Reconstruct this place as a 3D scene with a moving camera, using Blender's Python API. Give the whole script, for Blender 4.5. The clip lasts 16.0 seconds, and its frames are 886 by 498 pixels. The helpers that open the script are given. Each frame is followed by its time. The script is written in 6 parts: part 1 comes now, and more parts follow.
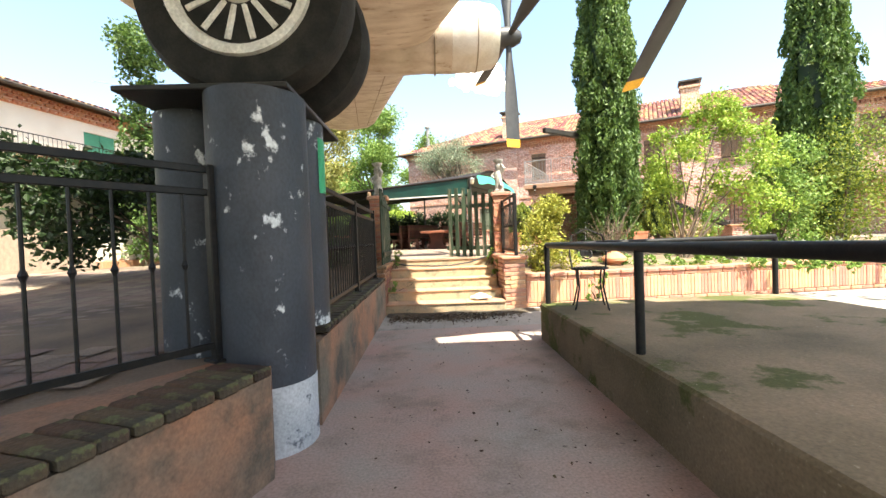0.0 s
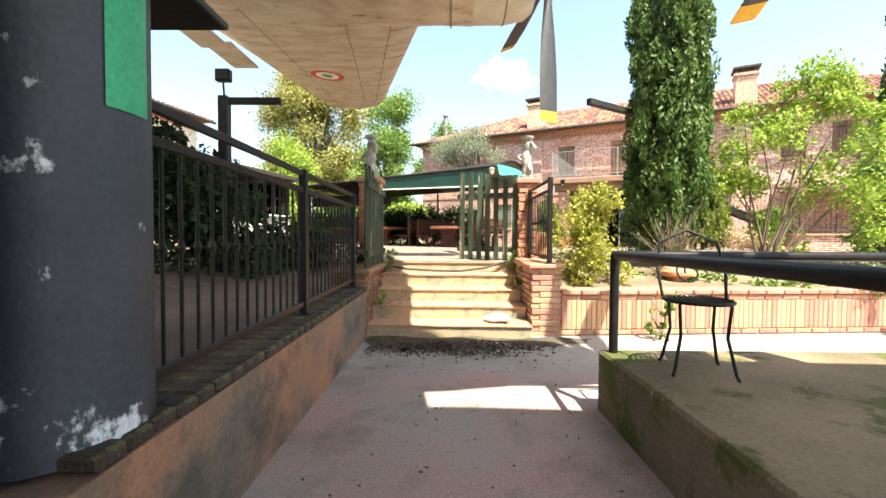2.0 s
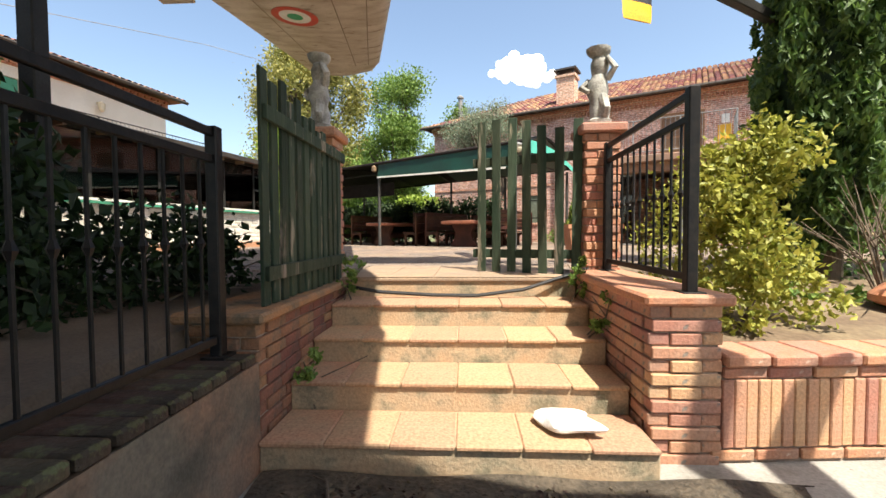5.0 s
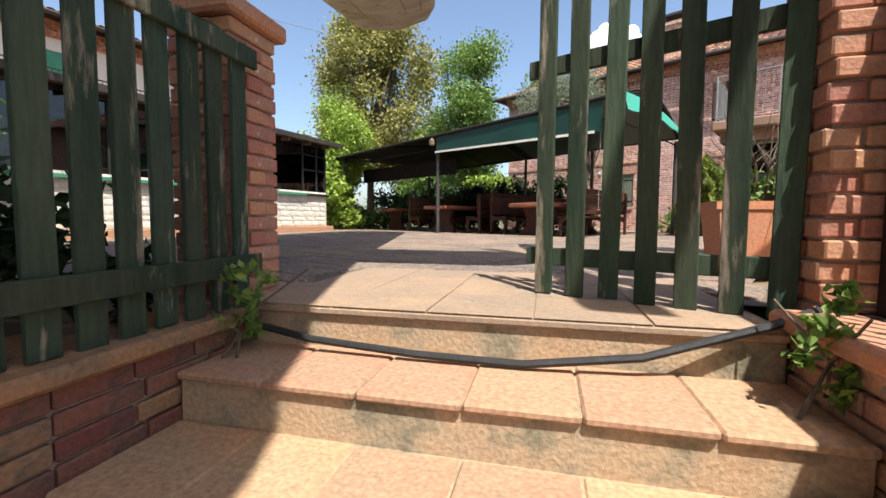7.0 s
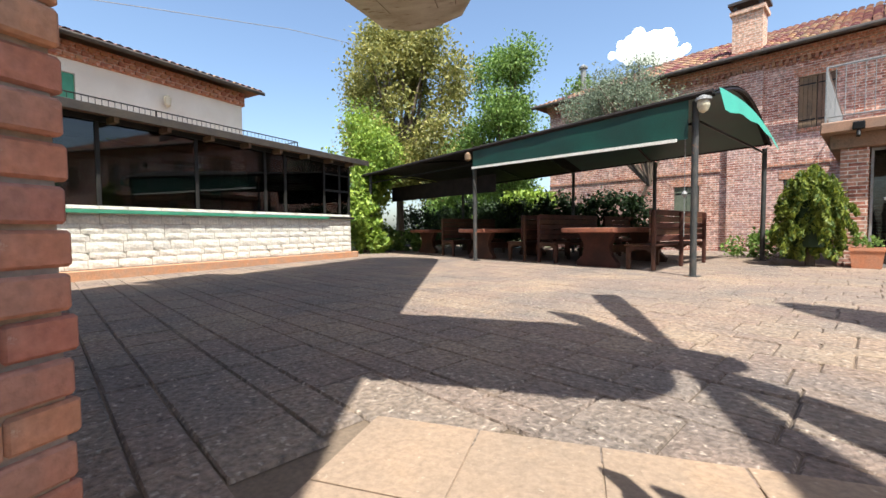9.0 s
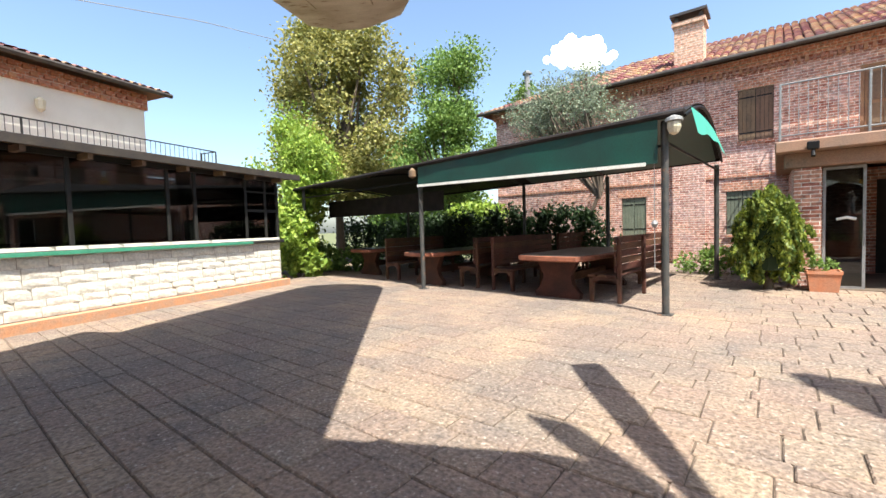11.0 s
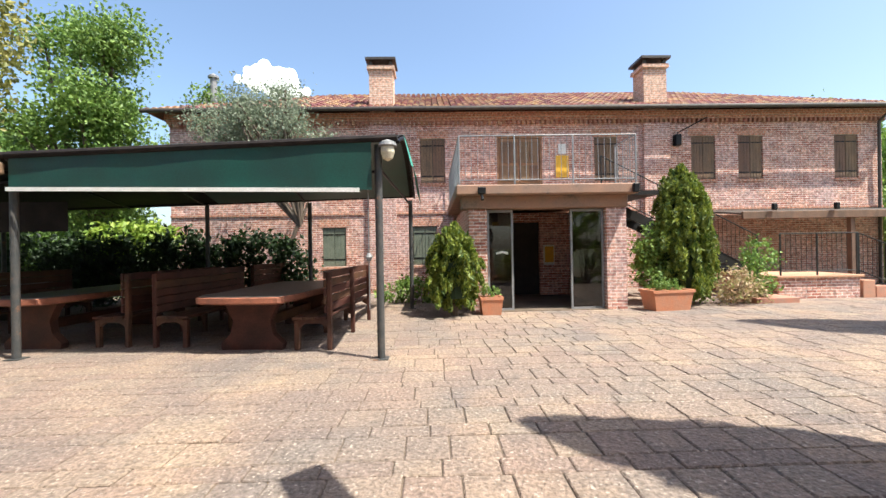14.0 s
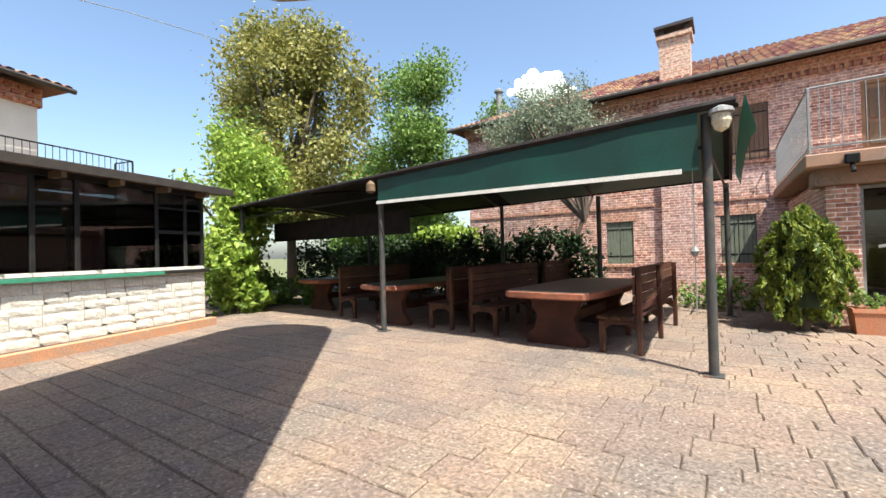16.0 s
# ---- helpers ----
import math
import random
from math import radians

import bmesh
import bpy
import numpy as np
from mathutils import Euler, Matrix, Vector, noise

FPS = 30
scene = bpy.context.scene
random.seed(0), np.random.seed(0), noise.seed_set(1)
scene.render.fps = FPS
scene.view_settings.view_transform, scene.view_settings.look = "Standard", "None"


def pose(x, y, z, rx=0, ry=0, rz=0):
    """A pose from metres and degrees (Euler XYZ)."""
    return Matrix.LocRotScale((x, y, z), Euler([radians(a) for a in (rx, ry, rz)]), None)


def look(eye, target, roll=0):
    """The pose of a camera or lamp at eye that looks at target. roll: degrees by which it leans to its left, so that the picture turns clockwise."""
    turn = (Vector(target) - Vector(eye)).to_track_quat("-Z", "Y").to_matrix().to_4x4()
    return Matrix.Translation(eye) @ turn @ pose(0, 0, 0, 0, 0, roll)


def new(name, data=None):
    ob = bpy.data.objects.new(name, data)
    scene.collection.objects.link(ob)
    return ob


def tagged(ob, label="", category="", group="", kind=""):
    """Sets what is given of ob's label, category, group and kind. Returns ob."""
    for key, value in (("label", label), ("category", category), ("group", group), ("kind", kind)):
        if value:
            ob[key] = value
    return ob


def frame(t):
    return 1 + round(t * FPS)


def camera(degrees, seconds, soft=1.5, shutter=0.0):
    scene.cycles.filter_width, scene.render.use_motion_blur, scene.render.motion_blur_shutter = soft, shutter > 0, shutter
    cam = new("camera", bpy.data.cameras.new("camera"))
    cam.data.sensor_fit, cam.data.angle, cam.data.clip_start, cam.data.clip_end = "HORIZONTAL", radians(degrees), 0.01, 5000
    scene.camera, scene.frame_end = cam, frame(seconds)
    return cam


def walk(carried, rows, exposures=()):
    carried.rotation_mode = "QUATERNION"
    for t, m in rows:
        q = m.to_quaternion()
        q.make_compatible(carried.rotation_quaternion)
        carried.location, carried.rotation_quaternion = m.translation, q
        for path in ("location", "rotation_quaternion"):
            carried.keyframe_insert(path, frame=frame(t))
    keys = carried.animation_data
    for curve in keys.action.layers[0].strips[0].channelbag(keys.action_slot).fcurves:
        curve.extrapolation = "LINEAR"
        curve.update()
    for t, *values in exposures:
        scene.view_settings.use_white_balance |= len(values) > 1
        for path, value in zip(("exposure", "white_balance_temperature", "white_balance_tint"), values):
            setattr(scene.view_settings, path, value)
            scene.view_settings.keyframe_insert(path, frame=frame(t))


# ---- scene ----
cam = camera(93.1, 16.0)
PATH = [
    (0, (0.491, 0.584, 1.261), (-0.395, 2.376, 1.214), -2.1),
    (0.5, (0.34, 1.043, 1.256), (-0.581, 2.817, 1.196), -0.1),
    (1, (0.136, 1.534, 1.262), (-0.758, 3.323, 1.217), -0.2),
    (1.5, (-0.073, 1.958, 1.26), (-0.944, 3.758, 1.21), 0.1),
    (2, (-0.279, 2.426, 1.269), (-1.231, 4.184, 1.207), 0.4),
    (2.5, (-0.492, 2.873, 1.28), (-1.378, 4.666, 1.295), -0.2),
    (3, (-0.719, 3.367, 1.287), (-1.681, 5.12, 1.23), -0.5),
    (3.5, (-0.923, 3.802, 1.296), (-1.908, 5.541, 1.233), -0.6),
    (4, (-1.189, 4.243, 1.298), (-2.163, 5.989, 1.242), -0.3),
    (4.2, (-1.295, 4.43, 1.291), (-2.287, 6.166, 1.25), -0.1),
    (6.3, (-2.099, 6.482, 1.213), (-3.162, 8.17, 1.071), -0.9),
    (6.5, (-2.192, 6.705, 1.214), (-3.348, 8.333, 1.1), -1.0),
    (7, (-2.473, 7.146, 1.228), (-3.8, 8.636, 1.088), 0.2),
    (7.5, (-2.808, 7.491, 1.305), (-4.154, 8.968, 1.229), 0.1),
    (8, (-3.102, 7.761, 1.402), (-4.544, 9.146, 1.321), -0.3),
    (10.3, (-4.154, 8.672, 1.974), (-5.511, 10.137, 1.852), -2.2),
    (10.5, (-4.216, 8.755, 2.046), (-5.527, 10.26, 1.92), -2.0),
    (11, (-4.363, 8.966, 2.135), (-5.608, 10.528, 2.038), -1.8),
    (11.5, (-4.505, 9.194, 2.199), (-5.728, 10.776, 2.176), -1.1),
    (12, (-4.648, 9.423, 2.155), (-5.619, 11.171, 2.128), -0.9),
    (12.5, (-4.785, 9.666, 2.164), (-5.439, 11.556, 2.123), -1.4),
    (13, (-4.855, 9.958, 2.174), (-5.277, 11.913, 2.156), -0.9),
    (13.5, (-4.88, 10.104, 2.176), (-5.055, 12.096, 2.175), -0.6),
    (14, (-4.907, 10.141, 2.187), (-4.855, 12.14, 2.189), -1.0),
    (14.5, (-4.95, 10.156, 2.18), (-4.884, 12.155, 2.187), -0.8),
    (15, (-5.01, 10.177, 2.175), (-5.032, 12.177, 2.179), -0.7),
    (15.5, (-5.197, 10.201, 2.161), (-5.614, 12.157, 2.176), -1.0),
    (16, (-5.426, 10.326, 2.162), (-6.541, 11.986, 2.182), -1.6),
]
EXPOSURES = [(0, 2.0, 7100, 4), (2, 1.95, 7100, 4), (4, 1.48, 7000, 5), (6.5, 0.86, 6600, 9), (8, 0.86, 6200, 8),
             (11, 1.28, 6350, 6), (12.5, 1.12, 6350, 6), (14.5, 1.10, 6350, 7), (16, 1.10, 6350, 6)]
walk(cam, [(t, look(eye, target, roll)) for t, eye, target, roll in PATH], EXPOSURES)

# ---- light ----
SUN_AZ = (0.872, -0.49)           # horizontal direction towards the sun
SUN_EL = radians(62)
world = bpy.data.worlds.new("world")
scene.world = world
world.use_nodes = True
wn, wl = world.node_tree.nodes, world.node_tree.links
sky = wn.new("ShaderNodeTexSky")
sky.sky_type, sky.sun_disc = "NISHITA", False
sky.sun_elevation, sky.sun_rotation = SUN_EL, math.atan2(SUN_AZ[0], SUN_AZ[1])
sky.air_density, sky.dust_density = 1.0, 2.2
wl.new(sky.outputs[0], wn["Background"].inputs[0])
wn["Background"].inputs[1].default_value = 0.13
sun = new("sun", bpy.data.lights.new("sun", "SUN"))
sun.data.energy, sun.data.angle, sun.data.color = 5.0, radians(0.5), (1.0, 0.95, 0.86)
sun.matrix_world = look((20, -14, 40), (20 - SUN_AZ[0], -14 - SUN_AZ[1], 40 - math.tan(SUN_EL)))

# ---- materials ----
def mat(name, c1, c2=None, rough=0.85, scale=5.0, bump=0.25, metal=0.0, rnd=0.0, spots=None, spot_at=0.62,
        spot_scale=9.0, fine=60.0, stretch=(1, 1, 1), island=0.0, speck=0.22, fleck=None, fleck_at=0.6, fleck_scale=90.0, relief=0.01, soft=0.05, world_space=False):
    """Two-scale noise paint: c1 to c2 in broad stains, fine grain and relief on top, optional worn spots."""
    m = bpy.data.materials.new(name)
    m.use_nodes = True
    n, l = m.node_tree.nodes, m.node_tree.links
    b = n["Principled BSDF"]
    c2 = c2 or tuple(0.7 * v for v in c1)
    tc = n.new("ShaderNodeTexCoord")
    mp = n.new("ShaderNodeMapping")
    mp.inputs["Scale"].default_value = stretch
    l.new(n.new("ShaderNodeNewGeometry").outputs["Position"] if world_space else tc.outputs["Object"], mp.inputs[0])
    n1 = n.new("ShaderNodeTexNoise")
    n1.inputs["Scale"].default_value, n1.inputs["Detail"].default_value = scale, 6
    n2 = n.new("ShaderNodeTexNoise")
    n2.inputs["Scale"].default_value, n2.inputs["Detail"].default_value = fine, 4
    l.new(mp.outputs[0], n1.inputs["Vector"])
    l.new(mp.outputs[0], n2.inputs["Vector"])
    ramp = n.new("ShaderNodeValToRGB")
    ramp.color_ramp.elements[0].position, ramp.color_ramp.elements[1].position = 0.36, 0.66
    ramp.color_ramp.elements[0].color, ramp.color_ramp.elements[1].color = (*c1, 1), (*c2, 1)
    l.new(n1.outputs[0], ramp.inputs[0])
    col = ramp.outputs[0]
    if spots:
        n3 = n.new("ShaderNodeTexNoise")
        n3.inputs["Scale"].default_value, n3.inputs["Detail"].default_value = spot_scale, 8
        n3.inputs["Roughness"].default_value = 0.65
        l.new(mp.outputs[0], n3.inputs["Vector"])
        r3 = n.new("ShaderNodeValToRGB")
        r3.color_ramp.elements[0].position, r3.color_ramp.elements[1].position = spot_at, spot_at + soft
        l.new(n3.outputs[0], r3.inputs[0])
        mx = n.new("ShaderNodeMix")
        mx.data_type = "RGBA"
        mx.inputs[7].default_value = (*spots, 1)
        l.new(r3.outputs[0], mx.inputs[0])
        l.new(col, mx.inputs[6])
        col = mx.outputs[2]
    if fleck:
        n4 = n.new("ShaderNodeTexNoise")
        n4.inputs["Scale"].default_value, n4.inputs["Detail"].default_value = fleck_scale, 3
        l.new(mp.outputs[0], n4.inputs["Vector"])
        r4 = n.new("ShaderNodeMapRange")
        r4.inputs[1].default_value, r4.inputs[2].default_value = fleck_at, fleck_at + 0.08
        l.new(n4.outputs[0], r4.inputs[0])
        m4 = n.new("ShaderNodeMix")
        m4.data_type = "RGBA"
        m4.inputs[7].default_value = (*fleck, 1)
        l.new(r4.outputs[0], m4.inputs[0])
        l.new(col, m4.inputs[6])
        col = m4.outputs[2]
    hsv = n.new("ShaderNodeHueSaturation")
    val = n.new("ShaderNodeMapRange")
    val.inputs[1].default_value, val.inputs[2].default_value = 0.25, 0.75
    val.inputs[3].default_value, val.inputs[4].default_value = 1 - speck, 1 + speck
    l.new(n2.outputs[0], val.inputs[0])
    out = val.outputs[0]
    if rnd or island:
        src = n.new("ShaderNodeObjectInfo").outputs["Random"] if rnd else n.new("ShaderNodeNewGeometry").outputs["Random Per Island"]
        amount = rnd or island
        r = n.new("ShaderNodeMapRange")
        r.inputs[3].default_value, r.inputs[4].default_value = 1 - amount, 1 + amount
        l.new(src, r.inputs[0])
        mul = n.new("ShaderNodeMath")
        mul.operation = "MULTIPLY"
        l.new(out, mul.inputs[0])
        l.new(r.outputs[0], mul.inputs[1])
        out = mul.outputs[0]
        h = n.new("ShaderNodeMapRange")
        h.inputs[3].default_value, h.inputs[4].default_value = 0.5 - 0.03 * amount / 0.3, 0.5 + 0.03 * amount / 0.3
        l.new(src, h.inputs[0])
        l.new(h.outputs[0], hsv.inputs["Hue"])
    l.new(out, hsv.inputs["Value"])
    l.new(col, hsv.inputs["Color"])
    l.new(hsv.outputs[0], b.inputs["Base Color"])
    b.inputs["Roughness"].default_value, b.inputs["Metallic"].default_value = rough, metal
    if bump:
        bp = n.new("ShaderNodeBump")
        bp.inputs["Strength"].default_value, bp.inputs["Distance"].default_value = bump, relief
        add = n.new("ShaderNodeMath")
        add.operation = "ADD"
        l.new(n2.outputs[0], add.inputs[0])
        l.new(n1.outputs[0], add.inputs[1])
        l.new(add.outputs[0], bp.inputs["Height"])
        l.new(bp.outputs[0], b.inputs["Normal"])
    return m


def leaf_mat(name, c, c2):
    """Thin leaf: diffuse with some light let through, colour varied leaf by leaf."""
    m = bpy.data.materials.new(name)
    m.use_nodes = True
    n, l = m.node_tree.nodes, m.node_tree.links
    b = n["Principled BSDF"]
    g = n.new("ShaderNodeNewGeometry")
    ramp = n.new("ShaderNodeValToRGB")
    ramp.color_ramp.elements[0].color, ramp.color_ramp.elements[1].color = (*c, 1), (*c2, 1)
    l.new(g.outputs["Random Per Island"], ramp.inputs[0])
    l.new(ramp.outputs[0], b.inputs["Base Color"])
    b.inputs["Roughness"].default_value = 0.55
    t = n.new("ShaderNodeBsdfTranslucent")
    l.new(ramp.outputs[0], t.inputs[0])
    mx = n.new("ShaderNodeMixShader")
    mx.inputs[0].default_value = 0.35
    l.new(b.outputs[0], mx.inputs[1])
    l.new(t.outputs[0], mx.inputs[2])
    l.new(mx.outputs[0], n["Material Output"].inputs[0])
    return m


def brick_wall_mat(name, cols, mortar, w=0.25, h=0.07, axis="x"):
    """Brickwork for far walls: courses at true size, stained and weathered."""
    m = bpy.data.materials.new(name)
    m.use_nodes = True
    n, l = m.node_tree.nodes, m.node_tree.links
    b = n["Principled BSDF"]
    tc = n.new("ShaderNodeTexCoord")
    sep, com = n.new("ShaderNodeSeparateXYZ"), n.new("ShaderNodeCombineXYZ")
    l.new(tc.outputs["Object"], sep.inputs[0])
    add = n.new("ShaderNodeMath")
    l.new(sep.outputs[0], add.inputs[0])
    l.new(sep.outputs[1], add.inputs[1])
    l.new(add.outputs[0], com.inputs[0])
    l.new(sep.outputs[2], com.inputs[1])
    br = n.new("ShaderNodeTexBrick")
    br.inputs["Scale"].default_value = 1.0
    br.inputs["Brick Width"].default_value, br.inputs["Row Height"].default_value = w, h
    br.inputs["Mortar Size"].default_value = 0.008
    br.inputs["Color1"].default_value, br.inputs["Color2"].default_value = (*cols[0], 1), (*cols[1], 1)
    br.inputs["Mortar"].default_value = (*mortar, 1)
    l.new(com.outputs[0], br.inputs["Vector"])
    no = n.new("ShaderNodeTexNoise")
    no.inputs["Scale"].default_value, no.inputs["Detail"].default_value = 1.3, 7
    l.new(tc.outputs["Object"], no.inputs["Vector"])
    ramp = n.new("ShaderNodeValToRGB")
    ramp.color_ramp.elements[0].position, ramp.color_ramp.elements[1].position = 0.42, 0.68
    l.new(no.outputs[0], ramp.inputs[0])
    mx = n.new("ShaderNodeMix")
    mx.data_type, mx.blend_type = "RGBA", "MIX"
    mx.inputs[7].default_value = (*cols[2], 1)
    half = n.new("ShaderNodeMath")
    half.operation = "MULTIPLY"
    half.inputs[1].default_value = 0.40
    l.new(ramp.outputs[0], half.inputs[0])
    l.new(half.outputs[0], mx.inputs[0])
    l.new(br.outputs[0], mx.inputs[6])
    fi = n.new("ShaderNodeTexNoise")
    fi.inputs["Scale"].default_value = 14
    l.new(tc.outputs["Object"], fi.inputs["Vector"])
    mr = n.new("ShaderNodeMapRange")
    mr.inputs[1].default_value, mr.inputs[2].default_value = 0.25, 0.75
    mr.inputs[3].default_value, mr.inputs[4].default_value = 0.5, 1.5
    l.new(fi.outputs[0], mr.inputs[0])
    hs = n.new("ShaderNodeHueSaturation")
    l.new(mr.outputs[0], hs.inputs["Value"])
    l.new(mx.outputs[2], hs.inputs["Color"])
    l.new(hs.outputs[0], b.inputs["Base Color"])
    b.inputs["Roughness"].default_value = 0.9
    bp = n.new("ShaderNodeBump")
    bp.inputs["Strength"].default_value, bp.inputs["Distance"].default_value = 0.6, 0.01
    bp.invert = True
    l.new(br.outputs["Fac"], bp.inputs["Height"])
    l.new(bp.outputs[0], b.inputs["Normal"])
    return m


def glass_mat(name, tint, rough=0.02, see=0.6):
    """Thin pane: part clear, part mirror."""
    m = bpy.data.materials.new(name)
    m.use_nodes = True
    n, l = m.node_tree.nodes, m.node_tree.links
    g = n.new("ShaderNodeBsdfGlossy")
    g.inputs["Roughness"].default_value = rough
    t = n.new("ShaderNodeBsdfTransparent")
    t.inputs[0].default_value = (*tint, 1)
    f = n.new("ShaderNodeFresnel")
    f.inputs[0].default_value = 1.7
    mx = n.new("ShaderNodeMixShader")
    l.new(f.outputs[0], mx.inputs[0])
    l.new(t.outputs[0], mx.inputs[1])
    l.new(g.outputs[0], mx.inputs[2])
    l.new(mx.outputs[0], n["Material Output"].inputs[0])
    return m


CONCRETE = mat("concrete_red", (0.36, 0.24, 0.21), (0.30, 0.27, 0.25), scale=1.1, bump=0.15, spots=(0.17, 0.15, 0.13), spot_at=0.50, spot_scale=1.6, fine=60, speck=0.25, soft=0.22, fleck=(0.09, 0.08, 0.07), fleck_at=0.70, fleck_scale=14)
CONCRETE_GREY = mat("concrete_grey", (0.32, 0.30, 0.275), (0.24, 0.225, 0.205), scale=1.3, bump=0.15, spots=(0.16, 0.15, 0.13), spot_at=0.52, spot_scale=2.5, soft=0.2, fleck=(0.10, 0.09, 0.08), fleck_at=0.70, fleck_scale=14)
SLAB = mat("slab_mossy", (0.235, 0.175, 0.115), (0.11, 0.09, 0.055), scale=1.0, bump=0.3, spots=(0.075, 0.082, 0.026), spot_at=0.53, spot_scale=1.3, fleck=(0.26, 0.22, 0.16), fleck_at=0.68, fleck_scale=30)
COPING = mat("coping_brick", (0.10, 0.062, 0.042), (0.052, 0.045, 0.034), scale=5, bump=0.8, rnd=0.25, spots=(0.10, 0.10, 0.05), spot_at=0.58)
RENDER_WALL = mat("wall_render", (0.34, 0.155, 0.085), (0.15, 0.125, 0.095), scale=1.5, bump=0.45, spots=(0.075, 0.066, 0.05), spot_at=0.46, spot_scale=2.6, soft=0.2)
BRICK = mat("brick", (0.45, 0.19, 0.11), (0.36, 0.20, 0.14), scale=7, bump=0.5, rnd=0.15, spots=(0.5, 0.36, 0.28), spot_at=0.66)
# dirty brick, its colour also lowered for the shade on the left flank
BRICK_DIRTY_SHADED = mat("brick_dirty_shaded", (0.27, 0.115, 0.07), (0.15, 0.10, 0.075), scale=5, bump=0.7, rnd=0.25, spots=(0.07, 0.065, 0.05), spot_at=0.55, spot_scale=5, soft=0.15)
BRICK_PALE = mat("brick_pale", (0.47, 0.225, 0.14), (0.40, 0.23, 0.16), scale=6, bump=0.5, rnd=0.2, spots=(0.22, 0.18, 0.15), spot_at=0.64)
MORTAR = mat("mortar", (0.36, 0.27, 0.21), (0.25, 0.20, 0.16), scale=8, bump=0.5)
STEP_TILE = mat("step_tile", (0.42, 0.235, 0.14), (0.36, 0.25, 0.155), scale=4, bump=0.3, rnd=0.1, spots=(0.25, 0.20, 0.13), spot_at=0.58, spot_scale=4, soft=0.2, speck=0.3)
STEP_BODY = mat("step_riser", (0.42, 0.28, 0.17), (0.36, 0.29, 0.20), scale=4, bump=0.5, spots=(0.15, 0.14, 0.095), spot_at=0.52, spot_scale=4, soft=0.15)
PAVER_LOOK = dict(c1=(0.232, 0.165, 0.125), c2=(0.165, 0.132, 0.112), scale=0.9, bump=1.0, spots=(0.285, 0.200, 0.138), spot_at=0.48, spot_scale=0.8, soft=0.22, fine=38, speck=0.5,
                  fleck=(0.36, 0.295, 0.24), fleck_at=0.61, fleck_scale=34, relief=0.022, world_space=True)
PAVER = mat("paver", rnd=0.07, **PAVER_LOOK)
PAVER_FAR = mat("paver_far", island=0.07, **PAVER_LOOK)
JOINT = mat("paver_joint", (0.085, 0.063, 0.046), (0.20, 0.145, 0.10), scale=1.1, bump=0.3)
TOPSLAB = mat("worn_landing", (0.32, 0.222, 0.15), (0.25, 0.185, 0.135), scale=1.6, bump=0.35, speck=0.2, fine=55, spots=(0.36, 0.24, 0.15), spot_at=0.50, spot_scale=1.5, soft=0.2, fleck=(0.42, 0.34, 0.26), fleck_at=0.68, fleck_scale=36)
YARD = mat("yard_paving", (0.25, 0.175, 0.135), (0.17, 0.135, 0.11), scale=1.5, bump=0.6, island=0.22, speck=0.35)
SOIL = mat("soil", (0.12, 0.08, 0.05), (0.2, 0.15, 0.09), scale=3, bump=0.8, fine=25)
GRASS_GROUND = mat("grass_ground", (0.10, 0.13, 0.04), (0.16, 0.14, 0.07), scale=0.6, bump=0.6)
IRON = mat("iron_black", (0.008, 0.008, 0.009), (0.016, 0.014, 0.013), rough=0.42, scale=20, bump=0.1)
STEEL_GREY = mat("steel_grey", (0.20, 0.20, 0.20), (0.26, 0.26, 0.26), rough=0.5, scale=14, bump=0.1)
COLUMN = mat("column_paint", (0.024, 0.029, 0.039), (0.044, 0.050, 0.064), rough=0.6, scale=3, bump=0.2, spots=(0.62, 0.64, 0.66), spot_at=0.60, spot_scale=5.5, stretch=(1, 1, 0.7))
COLUMN_WHITE = mat("column_white", (0.48, 0.49, 0.51), (0.36, 0.38, 0.40), rough=0.7, scale=4, bump=0.25, spots=(0.10, 0.11, 0.13), spot_at=0.60, spot_scale=6)
RUBBER = mat("rubber", (0.012, 0.012, 0.012), (0.03, 0.028, 0.025), rough=0.75, scale=5, bump=0.2)
WING = mat("aircraft_skin", (0.58, 0.51, 0.42), (0.40, 0.32, 0.24), rough=0.5, scale=1.6, bump=0.08, spots=(0.22, 0.14, 0.08), spot_at=0.61, spot_scale=3.2, stretch=(1, 2.5, 1))
SILVER = mat("aircraft_metal", (0.62, 0.60, 0.55), (0.52, 0.47, 0.40), rough=0.45, scale=3, bump=0.08, metal=0.25, spots=(0.3, 0.22, 0.14), spot_at=0.68)
RIM = mat("wheel_rim", (0.72, 0.70, 0.66), (0.55, 0.53, 0.49), rough=0.5, scale=9)
GREENMETAL = mat("aircraft_green", (0.35, 0.42, 0.33), (0.42, 0.44, 0.36), rough=0.5, scale=4, spots=(0.2, 0.18, 0.12), spot_at=0.66)
BLADE = mat("blade_black", (0.018, 0.019, 0.022), (0.03, 0.03, 0.033), rough=0.5, scale=6, bump=0.05)
YELLOW = mat("yellow_paint", (0.75, 0.42, 0.02), (0.68, 0.36, 0.03), rough=0.5, scale=8, bump=0.05)
RED_PAINT = mat("red_paint", (0.62, 0.06, 0.03), (0.5, 0.07, 0.04), rough=0.6)
WHITE_PAINT = mat("white_paint", (0.78, 0.77, 0.73), (0.68, 0.66, 0.6), rough=0.7)
GREEN_PAINT = mat("green_paint", (0.02, 0.30, 0.13), (0.03, 0.36, 0.17), rough=0.5)
